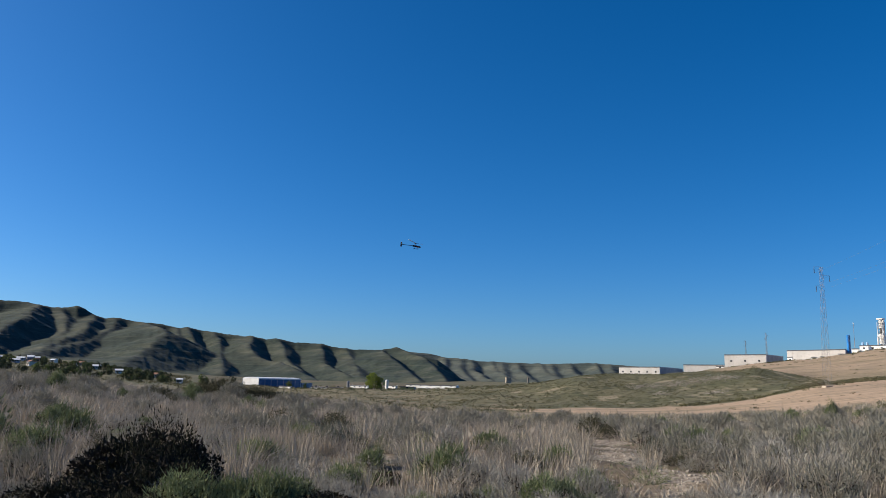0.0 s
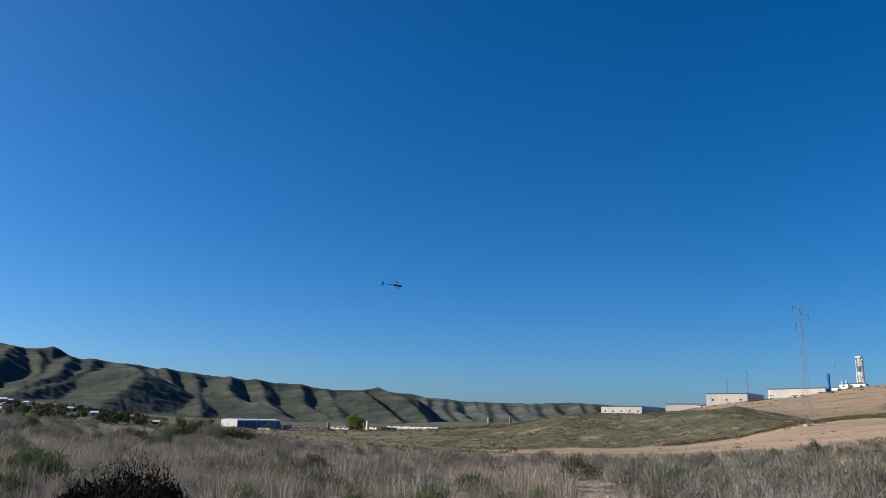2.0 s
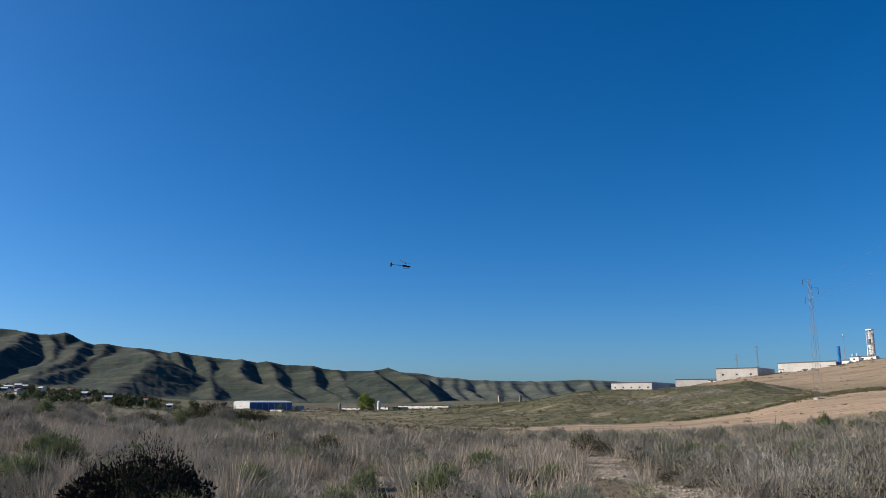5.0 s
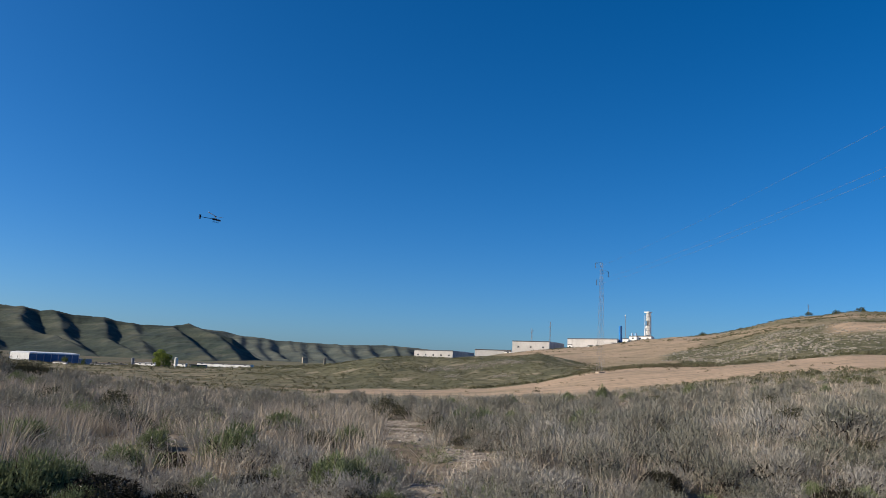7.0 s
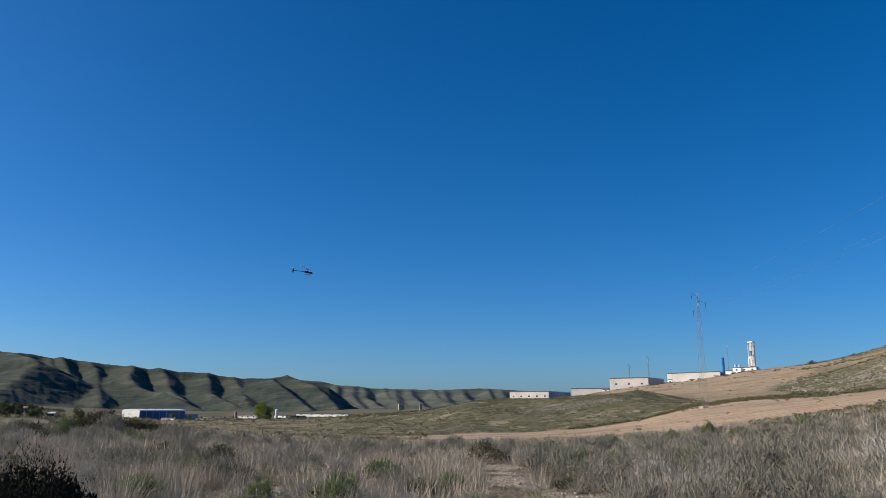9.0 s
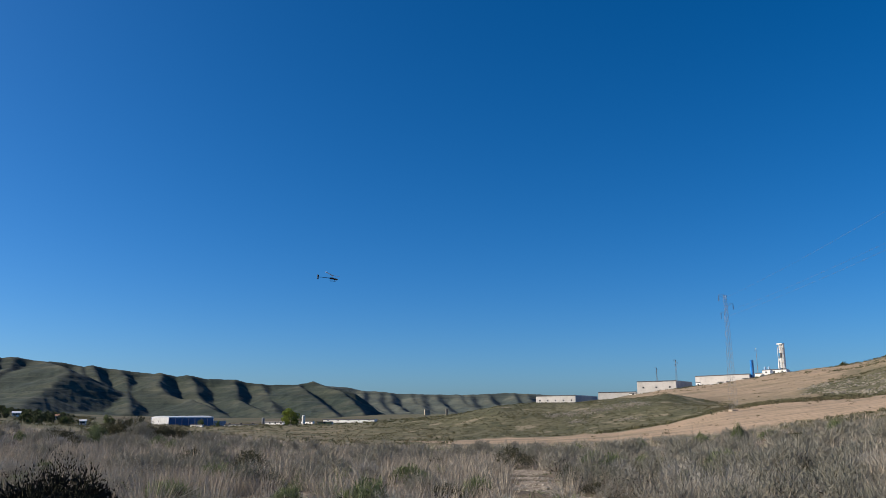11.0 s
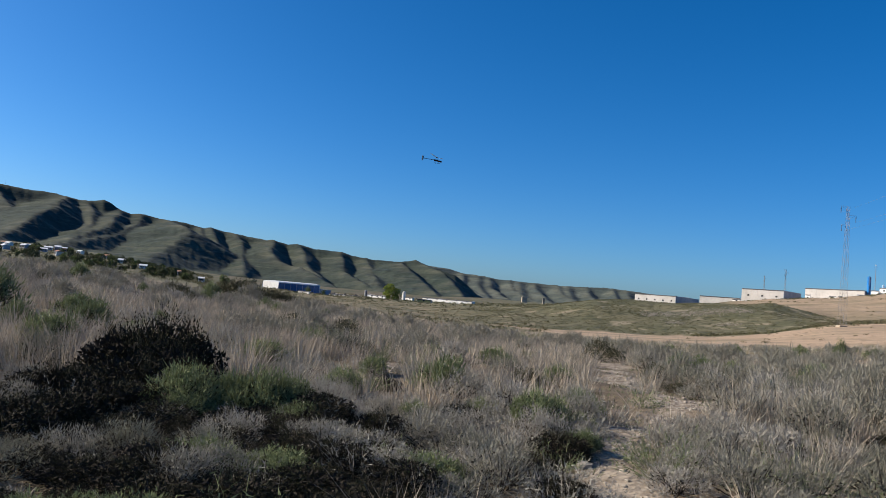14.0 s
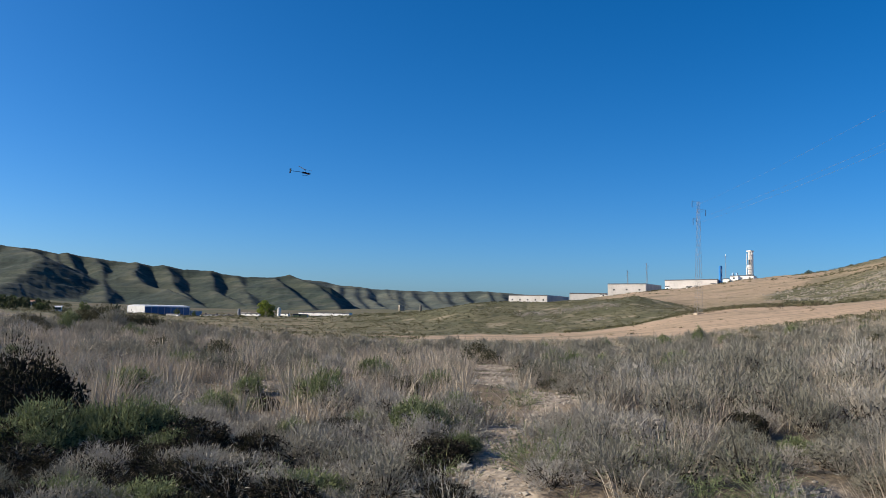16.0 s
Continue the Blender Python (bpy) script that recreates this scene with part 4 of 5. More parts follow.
# ---- flying model helicopter ----
def helicopter():
    az, el, d = -10.8, 9.6, 47.0
    x, y = polar(az, d)
    th = empty("model_helicopter", "small radio-controlled helicopter with dark boom and white blades, hovering", "helicopter", pose(x, y, EYE + d * math.tan(radians(el)), 0, 4, 12))
    bm = bmesh.new()
    bmesh.ops.create_uvsphere(bm, u_segments=16, v_segments=10, radius=1.0)
    for v in bm.verts:
        t = (v.co.x + 1) / 2
        v.co = Vector((0.15 + v.co.x * 0.19, v.co.y * 0.065 * (0.55 + 0.6 * t), -0.01 + v.co.z * 0.065 * (0.5 + 0.6 * t) - 0.02 * t))
    part("canopy", bm, CARBON, th, "small dark canopy")
    part("canopy_nose", box(bmesh.new(), 0.14, -0.05, -0.075, 0.33, 0.05, -0.03, 0.02), WHITEPAINT, th, "white underside of the nose")
    part("canopy_stripe", box(bmesh.new(), 0.04, -0.062, -0.03, 0.20, 0.062, -0.008, 0.008), REDPAINT, th, "red stripe")
    part("frame_plate", box(bmesh.new(), -0.16, -0.03, -0.05, 0.10, 0.03, 0.06, 0.015), CARBON, th, "dark carbon frame")
    part("tail_boom", rod(bmesh.new(), (-0.12, 0, 0.02), (-0.86, 0, 0.03), 0.018, 0.014, 10), CARBON, th)
    part("tail_fin", box(bmesh.new(), -0.90, -0.006, -0.10, -0.80, 0.006, 0.16, 0.004), CARBON, th)
    part("tail_rotor", box(bmesh.new(), -0.885, -0.03, -0.13, -0.855, -0.022, 0.19, 0.003), WHITEPAINT, th)
    part("rotor_mast", rod(bmesh.new(), (0, 0, 0.08), (0, 0, 0.20), 0.014, sides=8), STEEL, th)
    part("rotor_head", box(bmesh.new(), -0.06, -0.03, 0.16, 0.06, 0.03, 0.205, 0.01), STEEL, th)
    for sgn in (-1, 1):
        bm = box(bmesh.new(), 0.06, -0.034, 0.182, 0.74, 0.034, 0.192, 0.003)
        bmesh.ops.rotate(bm, verts=bm.verts, cent=(0, 0, 0.187), matrix=Matrix.Rotation(radians(55 + (180 if sgn > 0 else 0)), 3, "Z") @ Matrix.Rotation(radians(-6), 3, "Y"))
        part("rotor_blade", bm, WHITEPAINT, th)
        part("landing_skid", rod(rod(rod(bmesh.new(), (-0.13, sgn * 0.09, -0.15), (0.22, sgn * 0.09, -0.15), 0.006), (-0.05, sgn * 0.03, -0.06), (-0.05, sgn * 0.09, -0.15), 0.005), (0.13, sgn * 0.03, -0.06), (0.13, sgn * 0.09, -0.15), 0.005), CARBON, th)


helicopter()


# ---- plants of the field ----
def blades(rng, base, length, lean, width, curl=0.35):
    """Grass blades: base points, lengths, unit leans (x, y, z); two segments each."""
    n = len(base)
    side = np.cross(lean, rng.normal(size=(n, 3)))
    side /= np.linalg.norm(side, axis=1)[:, None] + 1e-9
    drop = np.zeros((n, 3))
    drop[:, 2] = -1
    out = lean * np.array([1, 1, 0])
    mid = base + lean * length[:, None] * 0.55
    tip = base + lean * length[:, None] + (out * 0.9 + drop * 0.5) * (length * curl)[:, None] * rng.uniform(0.2, 1, n)[:, None]
    w = side * width[:, None]
    verts = np.stack([base - w, base + w, mid + w * 0.7, mid - w * 0.7, tip], 1).reshape(-1, 3)
    k = np.arange(n)[:, None] * 5
    tris = np.concatenate([k + [0, 1, 2], k + [0, 2, 3], k + [3, 2, 4]])
    return verts, tris


def field_spots(rng, d0, d1, density, a0=-44, a1=42, clear=0.05):
    area = math.radians(a1 - a0) * (d1 * d1 - d0 * d0) / 2
    n = int(area * density)
    az = np.radians(rng.uniform(a0, a1, n))
    d = np.sqrt(rng.uniform(d0 * d0, d1 * d1, n))
    x, y = d * np.sin(az), d * np.cos(az)
    keep = path_gap(x, y) > clear
    return x[keep], y[keep]


def patch(x, y, k):
    """Where a kind of plant is at home, 0 to 1."""
    return 0.5 + 0.5 * np.clip(fbm(x + 37 * k, y - 19 * k, 3, 0.45) * 0.9, -1, 1)


def tufts(rng, x, y, per, radius, length, width, lean=0.55):
    n = len(x)
    h = length * rng.uniform(0.55, 1.25, n)
    z = ground_z(x, y)
    i = np.repeat(np.arange(n), per)
    m = len(i)
    ang, rr = rng.uniform(0, 6.283, m), rng.uniform(0, 1, m) ** 0.6
    r_ = radius * rng.uniform(0.7, 1.3, n)[i]
    base = np.c_[x[i] + np.cos(ang) * rr * r_ * 0.5, y[i] + np.sin(ang) * rr * r_ * 0.5, z[i] - 0.02]
    tilt = rr * lean * rng.uniform(0.5, 1.3, m)
    a2 = ang + rng.normal(0, 0.5, m)
    way = np.c_[np.cos(a2) * np.sin(tilt), np.sin(a2) * np.sin(tilt), np.cos(tilt)]
    return blades(rng, base, h[i] * rng.uniform(0.5, 1.05, m), way, width * rng.uniform(0.6, 1.4, m))


def bushes(rng, x, y, radius, twigs, leaves, leaf, twig_w, low=None):
    """Low twiggy domes: fine stems with short leaves along their outer halves."""
    n = len(x)
    R = radius * rng.uniform(0.6, 1.35, n)
    if low is not None:
        R = np.where(low, R * 0.6, R)
    z = ground_z(x, y)
    i = np.repeat(np.arange(n), twigs)
    m = len(i)
    ang = rng.uniform(0, 6.283, m)
    up = rng.uniform(0.08, 1, m)
    hor = np.sqrt(1 - up * up)
    way = np.c_[np.cos(ang) * hor, np.sin(ang) * hor, up * 0.95 + 0.12]
    way /= np.linalg.norm(way, axis=1)[:, None]
    L = R[i] * rng.uniform(0.7, 1.12, m)
    base = np.c_[x[i], y[i], z[i] - 0.02] + np.c_[np.cos(ang), np.sin(ang), np.zeros(m)] * (R[i] * 0.15)[:, None]
    sv, st = blades(rng, base, L, way, np.full(m, twig_w), 0.12)
    j = np.repeat(np.arange(m), leaves)
    q = len(j)
    u = rng.uniform(0.4, 1.05, q)
    at = base[j] + way[j] * (L[j] * u)[:, None]
    long_ = rng.uniform(0, 1, (q, 1)) < 0.22
    lw = way[j] * np.where(long_, 1.0, 0.5) + rng.normal(size=(q, 3)) * np.where(long_, 0.33, 0.6)
    lw /= np.linalg.norm(lw, axis=1)[:, None]
    sd = np.cross(lw, rng.normal(size=(q, 3)))
    sd /= np.linalg.norm(sd, axis=1)[:, None] + 1e-9
    ln = leaf * rng.uniform(0.6, 1.5, q)[:, None] * np.where(long_, 1.7, 0.9)
    hw = ln * np.where(long_, 0.022, 0.075)
    lv = np.stack([at - sd * hw, at + sd * hw, at + lw * ln], 1).reshape(-1, 3)
    lt = np.arange(q * 3).reshape(-1, 3)
    return np.vstack([sv, lv]), np.vstack([st, lt + len(sv)])


def gather(name, pieces, material, label, category):
    vs, ts, n = [], [], 0
    for v, t in pieces:
        vs.append(v)
        ts.append(t + n)
        n += len(v)
    ob = new(name, fast_mesh(name, np.vstack(vs), np.vstack(ts), material))
    tagged(ob, label, category, kind="stuff")



def shrub(seed, label, R, H, leaf_mat, leaves, leaf, stems=26, name="shrub", group="shrubs of the field", slim=0.10, sprigs=0.0, core=0, dense=0.66):
    """One larger bush: woody stems from one root and a dense uneven crown of small narrow leaves."""
    r_ = np.random.default_rng(seed)
    th = empty(name, label, "shrub", None, group)
    bm = bmesh.new()
    for k_ in range(stems):
        a_, t_ = k_ * 2.4 + r_.uniform(-0.3, 0.3), r_.uniform(0.25, 1.0)
        q = Vector((math.cos(a_) * R * t_, math.sin(a_) * R * t_, H * (1.0 - 0.65 * t_ * t_) * r_.uniform(0.75, 1.08)))
        mid_ = Vector((q.x * 0.55, q.y * 0.55, q.z * 0.42))
        rod(bm, (q.x * 0.06, q.y * 0.06, -0.05), mid_, 0.009, 0.006, 4)
        rod(bm, mid_, q, 0.006, 0.002, 3)
    for k_ in range(core):          # dead inner twigs, wide and near black for the crown's inner shade
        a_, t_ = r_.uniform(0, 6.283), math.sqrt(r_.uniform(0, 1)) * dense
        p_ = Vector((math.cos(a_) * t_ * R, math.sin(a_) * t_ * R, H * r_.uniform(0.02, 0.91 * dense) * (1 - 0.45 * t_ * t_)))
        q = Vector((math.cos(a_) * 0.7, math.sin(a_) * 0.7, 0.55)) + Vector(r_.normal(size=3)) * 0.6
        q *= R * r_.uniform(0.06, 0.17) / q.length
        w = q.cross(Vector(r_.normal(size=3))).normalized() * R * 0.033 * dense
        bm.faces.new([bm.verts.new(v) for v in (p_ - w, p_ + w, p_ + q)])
    tagged(part("branch", bm, SHADETWIG, th), kind="stuff")
    n = 44
    ang, rr = r_.uniform(0, 6.283, n), np.sqrt(r_.uniform(0, 1, n))
    cen = np.c_[np.cos(ang) * rr * R * 0.82, np.sin(ang) * rr * R * 0.82, H * 0.86 * np.sqrt(np.clip(1.02 - rr ** 2, 0.06, 1)) * r_.uniform(0.25, 1.0, n) ** 0.6]
    rad = r_.uniform(0.17, 0.30, n) * R
    i = r_.integers(0, n, leaves)
    v = r_.normal(size=(leaves, 3))
    v /= np.linalg.norm(v, axis=1)[:, None]
    c = cen[i] + v * (rad[i] * r_.uniform(0.35, 1.1, leaves))[:, None]
    c[:, 2] = np.maximum(c[:, 2], 0.02)
    way = v * 0.8 + r_.normal(size=(leaves, 3)) * 0.35 + np.array([0, 0, 0.75])
    way /= np.linalg.norm(way, axis=1)[:, None]
    sd = np.cross(way, r_.normal(size=(leaves, 3)))
    sd /= np.linalg.norm(sd, axis=1)[:, None]
    ln = leaf * r_.uniform(0.6, 1.6, leaves)[:, None]
    long_ = r_.uniform(0, 1, (leaves, 1)) < sprigs
    ln, slim = np.where(long_, ln * 2.6, ln), np.where(long_, 0.028, slim)
    verts = np.stack([c - sd * ln * slim, c + sd * ln * slim, c + way * ln], 1).reshape(-1, 3)
    ob = new("foliage", fast_mesh("foliage", verts, np.arange(leaves * 3).reshape(-1, 3), leaf_mat))
    ob.parent = th
    return th


def put(th, az, d, scale, turn, tall=1.0):
    x, y = polar(az, d)
    m = Matrix.Translation((x, y, gz(x, y))) @ Matrix.Rotation(turn, 4, "Z") @ Matrix.Diagonal((scale, scale, scale * tall, 1))
    th.matrix_basis = m


DARK = "large dark green bush with hollow shade put into its dark twigs"
OLIVE = "leafy olive green bush in the dry grass"
TWIGGY = "grey twiggy bush among pale dry grass"
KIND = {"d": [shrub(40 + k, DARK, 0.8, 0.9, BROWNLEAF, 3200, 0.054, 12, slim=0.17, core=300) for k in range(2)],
        "D": [shrub(45 + k, DARK, 0.8, 0.95, SHADELEAF, 5400, 0.034, 16, slim=0.21, sprigs=0.03, core=1400, dense=0.86) for k in range(3)],
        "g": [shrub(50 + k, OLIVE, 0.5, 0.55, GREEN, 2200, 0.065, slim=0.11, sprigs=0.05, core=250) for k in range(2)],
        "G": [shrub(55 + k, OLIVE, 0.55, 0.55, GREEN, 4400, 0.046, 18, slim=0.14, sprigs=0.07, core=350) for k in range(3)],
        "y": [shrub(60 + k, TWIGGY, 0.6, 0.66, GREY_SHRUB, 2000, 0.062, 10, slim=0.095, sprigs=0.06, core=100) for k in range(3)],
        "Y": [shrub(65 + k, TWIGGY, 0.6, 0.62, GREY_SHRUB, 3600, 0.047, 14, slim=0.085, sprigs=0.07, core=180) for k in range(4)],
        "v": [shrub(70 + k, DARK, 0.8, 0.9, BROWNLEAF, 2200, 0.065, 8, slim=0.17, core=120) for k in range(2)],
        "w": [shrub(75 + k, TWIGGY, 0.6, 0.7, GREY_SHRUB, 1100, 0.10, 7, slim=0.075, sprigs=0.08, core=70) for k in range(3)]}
# kind, heading, distance, scale, relative height: the dark thicket
THICKET = [("d", -27.8, 10.9, 0.75, 1.1), ("d", -26.2, 10.7, 0.68, 1.0), ("d", -29.4, 10.4, 0.7, 1.0), ("d", -27.6, 11.9, 0.95, 1.28), ("d", -26.3, 11.7, 0.82, 1.15), ("d", -29.4, 11.6, 0.95, 1.22), ("d", -31.4, 11.6, 0.75, 0.9), ("d", -30.4, 12.2, 0.85, 1.15), ("d", -32.6, 10.2, 0.75, 0.8), ("d", -34.6, 10.2, 0.7, 0.75), ("d", -31.3, 9.3, 0.62, 0.9), ("d", -33.4, 9.0, 0.6, 0.9),
           ("g", -25.6, 9.6, 1.0, 0.95), ("g", -23.2, 9.7, 0.9, 0.95), ("g", -20.8, 9.5, 0.95, 1.0), ("g", -18.6, 9.6, 0.8, 0.95), ("d", -16.6, 9.2, 0.6, 0.75), ("d", -29.0, 9.5, 0.62, 0.75), ("d", -27.2, 8.9, 0.5, 0.6), ("d", -22.4, 8.9, 0.45, 0.6),
           ("y", -32.0, 7.2, 0.62, 1.0), ("y", -28.9, 7.0, 0.6, 1.0), ("d", -20.6, 6.9, 0.4, 0.6), ("y", -13.9, 9.4, 0.6, 0.85), ("d", -36.5, 8.2, 0.7, 0.8)]
# bushes before, along and beyond the path
MIDDLE = [("y", -7.6, 8.6, 0.9, 0.85), ("y", -5.2, 8.0, 0.75, 0.9), ("y", -2.6, 7.0, 0.8, 1.0), ("g", -0.9, 10.2, 0.8, 1.05), ("d", -1.6, 10.6, 0.42, 1.0), ("y", 1.6, 10.9, 0.65, 1.2), ("g", 2.0, 10.4, 0.45, 0.9), ("y", -3.4, 11.6, 0.9, 1.0), ("y", -6.6, 12.2, 0.9, 1.0), ("d", -14.6, 22.0, 0.6, 0.65),
          ("d", 2.0, 40.0, 1.3, 0.9), ("d", 3.0, 37.0, 0.9, 0.8), ("y", 5.2, 33.6, 1.3, 1.0), ("y", 6.4, 21.5, 0.9, 1.15), ("d", 7.6, 20.6, 0.45, 0.7), ("d", 10.7, 24.6, 0.62, 0.95), ("y", 9.6, 23.0, 1.0, 1.1), ("y", 12.0, 22.0, 1.1, 1.1), ("y", 11.3, 9.6, 0.75, 1.0), ("d", 1.8, 6.6, 0.4, 0.8), ("d", 0.8, 8.8, 0.5, 0.8), ("g", 2.3, 9.2, 0.5, 0.9), ("d", -0.6, 7.6, 0.42, 0.8), ("y", 9.2, 7.4, 0.6, 0.8), ("d", -12.4, 13.8, 0.4, 0.8)]
# the grey bushes on the other side, with small dark ones as shade beside them
ASIDE = [("y", 14.3, 10.3, 0.9, 1.05), ("y", 16.8, 12.3, 1.0, 1.2), ("y", 19.7, 15.2, 1.2, 1.2), ("y", 22.4, 13.1, 1.1, 1.2), ("g", 12.4, 10.2, 0.45, 0.7), ("g", 17.9, 9.6, 0.5, 0.8), ("y", 21.6, 8.4, 0.8, 1.0), ("y", 16.0, 7.0, 0.6, 0.85), ("y", 20.5, 23.2, 1.35, 1.15), ("y", 23.3, 18.5, 1.0, 1.1), ("d", 21.6, 22.6, 0.5, 0.9),
         ("y", 28.1, 19.3, 1.4, 1.25), ("d", 29.4, 18.6, 0.5, 0.9), ("y", 32.5, 20.2, 1.6, 1.2), ("g", 17.2, 56.0, 1.1, 2.2), ("y", 25.6, 12.5, 1.0, 1.1), ("d", 15.2, 10.9, 0.36, 0.9), ("d", 20.8, 15.6, 0.42, 0.9), ("d", 18.0, 12.6, 0.36, 0.9), ("g", 30.5, 12.5, 0.6, 0.9), ("y", 14.4, 16.6, 1.1, 1.1)]
# the rim of the field before the blue hall
RIM = [("y", -28.3, 40, 1.3, 0.95), ("d", -27.9, 42, 1.2, 1.0), ("y", -35.6, 45, 1.5, 1.0), ("d", -25.0, 71, 1.5, 1.2), ("d", -24.3, 69, 1.7, 1.1), ("d", -23.6, 71, 1.7, 1.25), ("d", -22.9, 70, 1.8, 1.0), ("d", -22.2, 69, 1.6, 0.9), ("d", -21.6, 70, 1.6, 0.9), ("d", -21.0, 71, 1.5, 0.8), ("d", -20.3, 70, 1.4, 0.7),
       ("g", -25.8, 68, 1.8, 1.2), ("y", -23.2, 66, 2.0, 1.2), ("g", -39.4, 21.0, 1.9, 1.2), ("d", -16.0, 29, 0.9, 0.8), ("d", 20.5, 50, 1.0, 0.7)]
SHRUBS = THICKET + MIDDLE + ASIDE + RIM
r_ = np.random.default_rng(8)


def scatter(count, d0, d1, gap, taken, a0=-41, a1=37):
    """Spots in the field that keep clear of the path and of one another."""
    out = []
    for _ in range(count * 12):
        az, d = r_.uniform(a0, a1), math.sqrt(r_.uniform(d0 * d0, d1 * d1))
        x, y = polar(az, d)
        if path_gap(np.array([x]), np.array([y]))[0] < 0.5 or open_strip(x, y) or any((x - u) ** 2 + (y - v) ** 2 < gap * gap for u, v in taken):
            continue
        taken.append((x, y))
        out.append((az, d))
        if len(out) == count:
            break
    return out


taken = [polar(q[1], q[2]) for q in SHRUBS]
for az, d in scatter(110, 4.6, 12.5, 0.52, taken):
    # small dark bushes fill in for the black shade between plants near the eye
    dim = az < -13 and d < 9.5
    kind = "ydddyg"[r_.integers(0, 6)] if dim else ("ydygydyyd" if d < 8.4 else "yyyygydyy")[r_.integers(0, 9)]
    SHRUBS.append((kind, az, d, r_.uniform(0.5, 0.95) * (0.58 if kind == "d" else 0.9), r_.uniform(0.55, 0.8) if dim or d < 7.5 else r_.uniform(0.75, 1.05)))
for az, d in scatter(60, 5.2, 9.6, 0.34, taken, -38, -9):
    kind = "yddgdd"[r_.integers(0, 6)]
    SHRUBS.append((kind, az, d, r_.uniform(0.5, 0.75) * (0.62 if kind == "d" else 1), r_.uniform(0.55, 0.85)))
for az, d in scatter(150, 12.5, 25, 1.05, taken):
    if az < 3 and r_.uniform() < 0.6:
        continue
    kind = ("dgydyg" if az < 3 else "yyyydyyg")[r_.integers(0, 6)]
    SHRUBS.append((kind, az, d, r_.uniform(0.7, 1.25) * (0.5 if kind == "d" else 1), r_.uniform(0.8, 1.15)))
for az, d in scatter(80, 10, 30, 0.9, taken, 4, 37):
    kind = "yygdy"[r_.integers(0, 5)]
    SHRUBS.append((kind, az, d, r_.uniform(0.9, 1.4) * (0.5 if kind == "d" else 1), r_.uniform(0.8, 1.1)))
for az, d in scatter(170, 25, 45, 1.7, taken):
    if az < 3 and r_.uniform() < 0.65:
        continue
    kind = ("ydgyyyydyyyy" if az < 3 else "yyyyyydyyyyy")[r_.integers(0, 12)]
    SHRUBS.append((kind, az, d, r_.uniform(0.8, 1.35) * (0.6 if kind == "d" else 1), r_.uniform(0.75, 1.05)))
for k in range(110):
    az, d = -42 + 74 * ((k * 0.618034) % 1), 40 + 34 * ((k * 0.754878) % 1)
    SHRUBS.append(("yyyyyyyg"[k % 8], az, d, r_.uniform(0.9, 1.7), r_.uniform(0.8, 1.15)))
used, far_bushes = set(), {"v": [], "w": []}
for k, (kind, az, d, sc, tall) in enumerate(SHRUBS):
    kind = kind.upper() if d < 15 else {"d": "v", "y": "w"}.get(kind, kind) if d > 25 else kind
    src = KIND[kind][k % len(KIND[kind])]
    if kind in far_bushes and src.name in used:
        x, y = polar(az, d)
        m = Matrix.Translation((x, y, gz(x, y))) @ Matrix.Rotation(k * 1.9, 4, "Z") @ Matrix.Diagonal((sc, sc, sc * tall, 1))
        leaf_mesh = [c_ for c_ in src.children if c_.name.startswith("foliage")][0].data
        co = np.empty(len(leaf_mesh.vertices) * 3, np.float32)
        leaf_mesh.vertices.foreach_get("co", co)
        co = co.reshape(-1, 3) @ np.array(m.to_3x3()).T + np.array(m.translation)
        far_bushes[kind].append((co, np.arange(len(co)).reshape(-1, 3)))
        continue
    th = src if src.name not in used else copy_thing(src, Matrix.Identity(4))
    used.add(src.name)
    put(th, az, d, sc, k * 1.9, tall)
gather("field_edge_scrub", far_bushes["w"], GREY_SHRUB, "grey twiggy bushes crowding the far edge of the field", "scrub")
gather("field_edge_dark_scrub", far_bushes["v"], BROWNLEAF, "dark green bushes along the far edge of the field", "scrub")

HILL = [shrub(80 + k, "dark rounded bush on the bare hill crest", 2.2, 2.0, FARLEAF, 1500, 0.3, 14, "hill_bush", "bushes on the hill crest") for k in range(2)]
for k, (az, d, sc) in enumerate(((23.9, 488, 1.25), (30.6, 470, 1.1), (32.2, 470, 1.2), (33.6, 480, 1.4), (35.4, 480, 1.5), (28.0, 500, 0.5), (21.3, 500, 0.4), (26.4, 490, 0.5), (36.4, 470, 1.1))):
    th = HILL[k] if k < 2 else copy_thing(HILL[k % 2], Matrix.Identity(4))
    put(th, az, d, sc, k * 2.1)


def ruin(az, d, hi, w, label):
    x, y = polar(az, d)
    z0, z1 = gz(x, y) - 1, EYE + d * math.tan(radians(hi))
    th = empty("stone_tower", label, "tower", pose(x, y, z0, 0, 0, 15), "old stone towers in the valley")
    H = z1 - z0
    bm = box(bmesh.new(), -w / 2, -w / 2, 0, w / 2, w / 2, H * 0.85, 0.15)
    part("shaft", bm, ROCK, th)
    part("broken_top", box(box(bmesh.new(), -w / 2, -w / 2, H * 0.85 + 0.005, 0, w / 2, H, 0.1), 0.01, -w / 2, H * 0.85 + 0.005, w / 2, w / 4, H * 0.93, 0.1), ROCK, th)


ruin(-2.5, 900, 0.37, 2.2, "slender old stone tower beyond the mound")
ruin(-3.9, 1250, 0.33, 8.0, "pale broken stone tower on the valley side")

rng = np.random.default_rng(5)
straw, grey, green, weeds = [], [], [], []
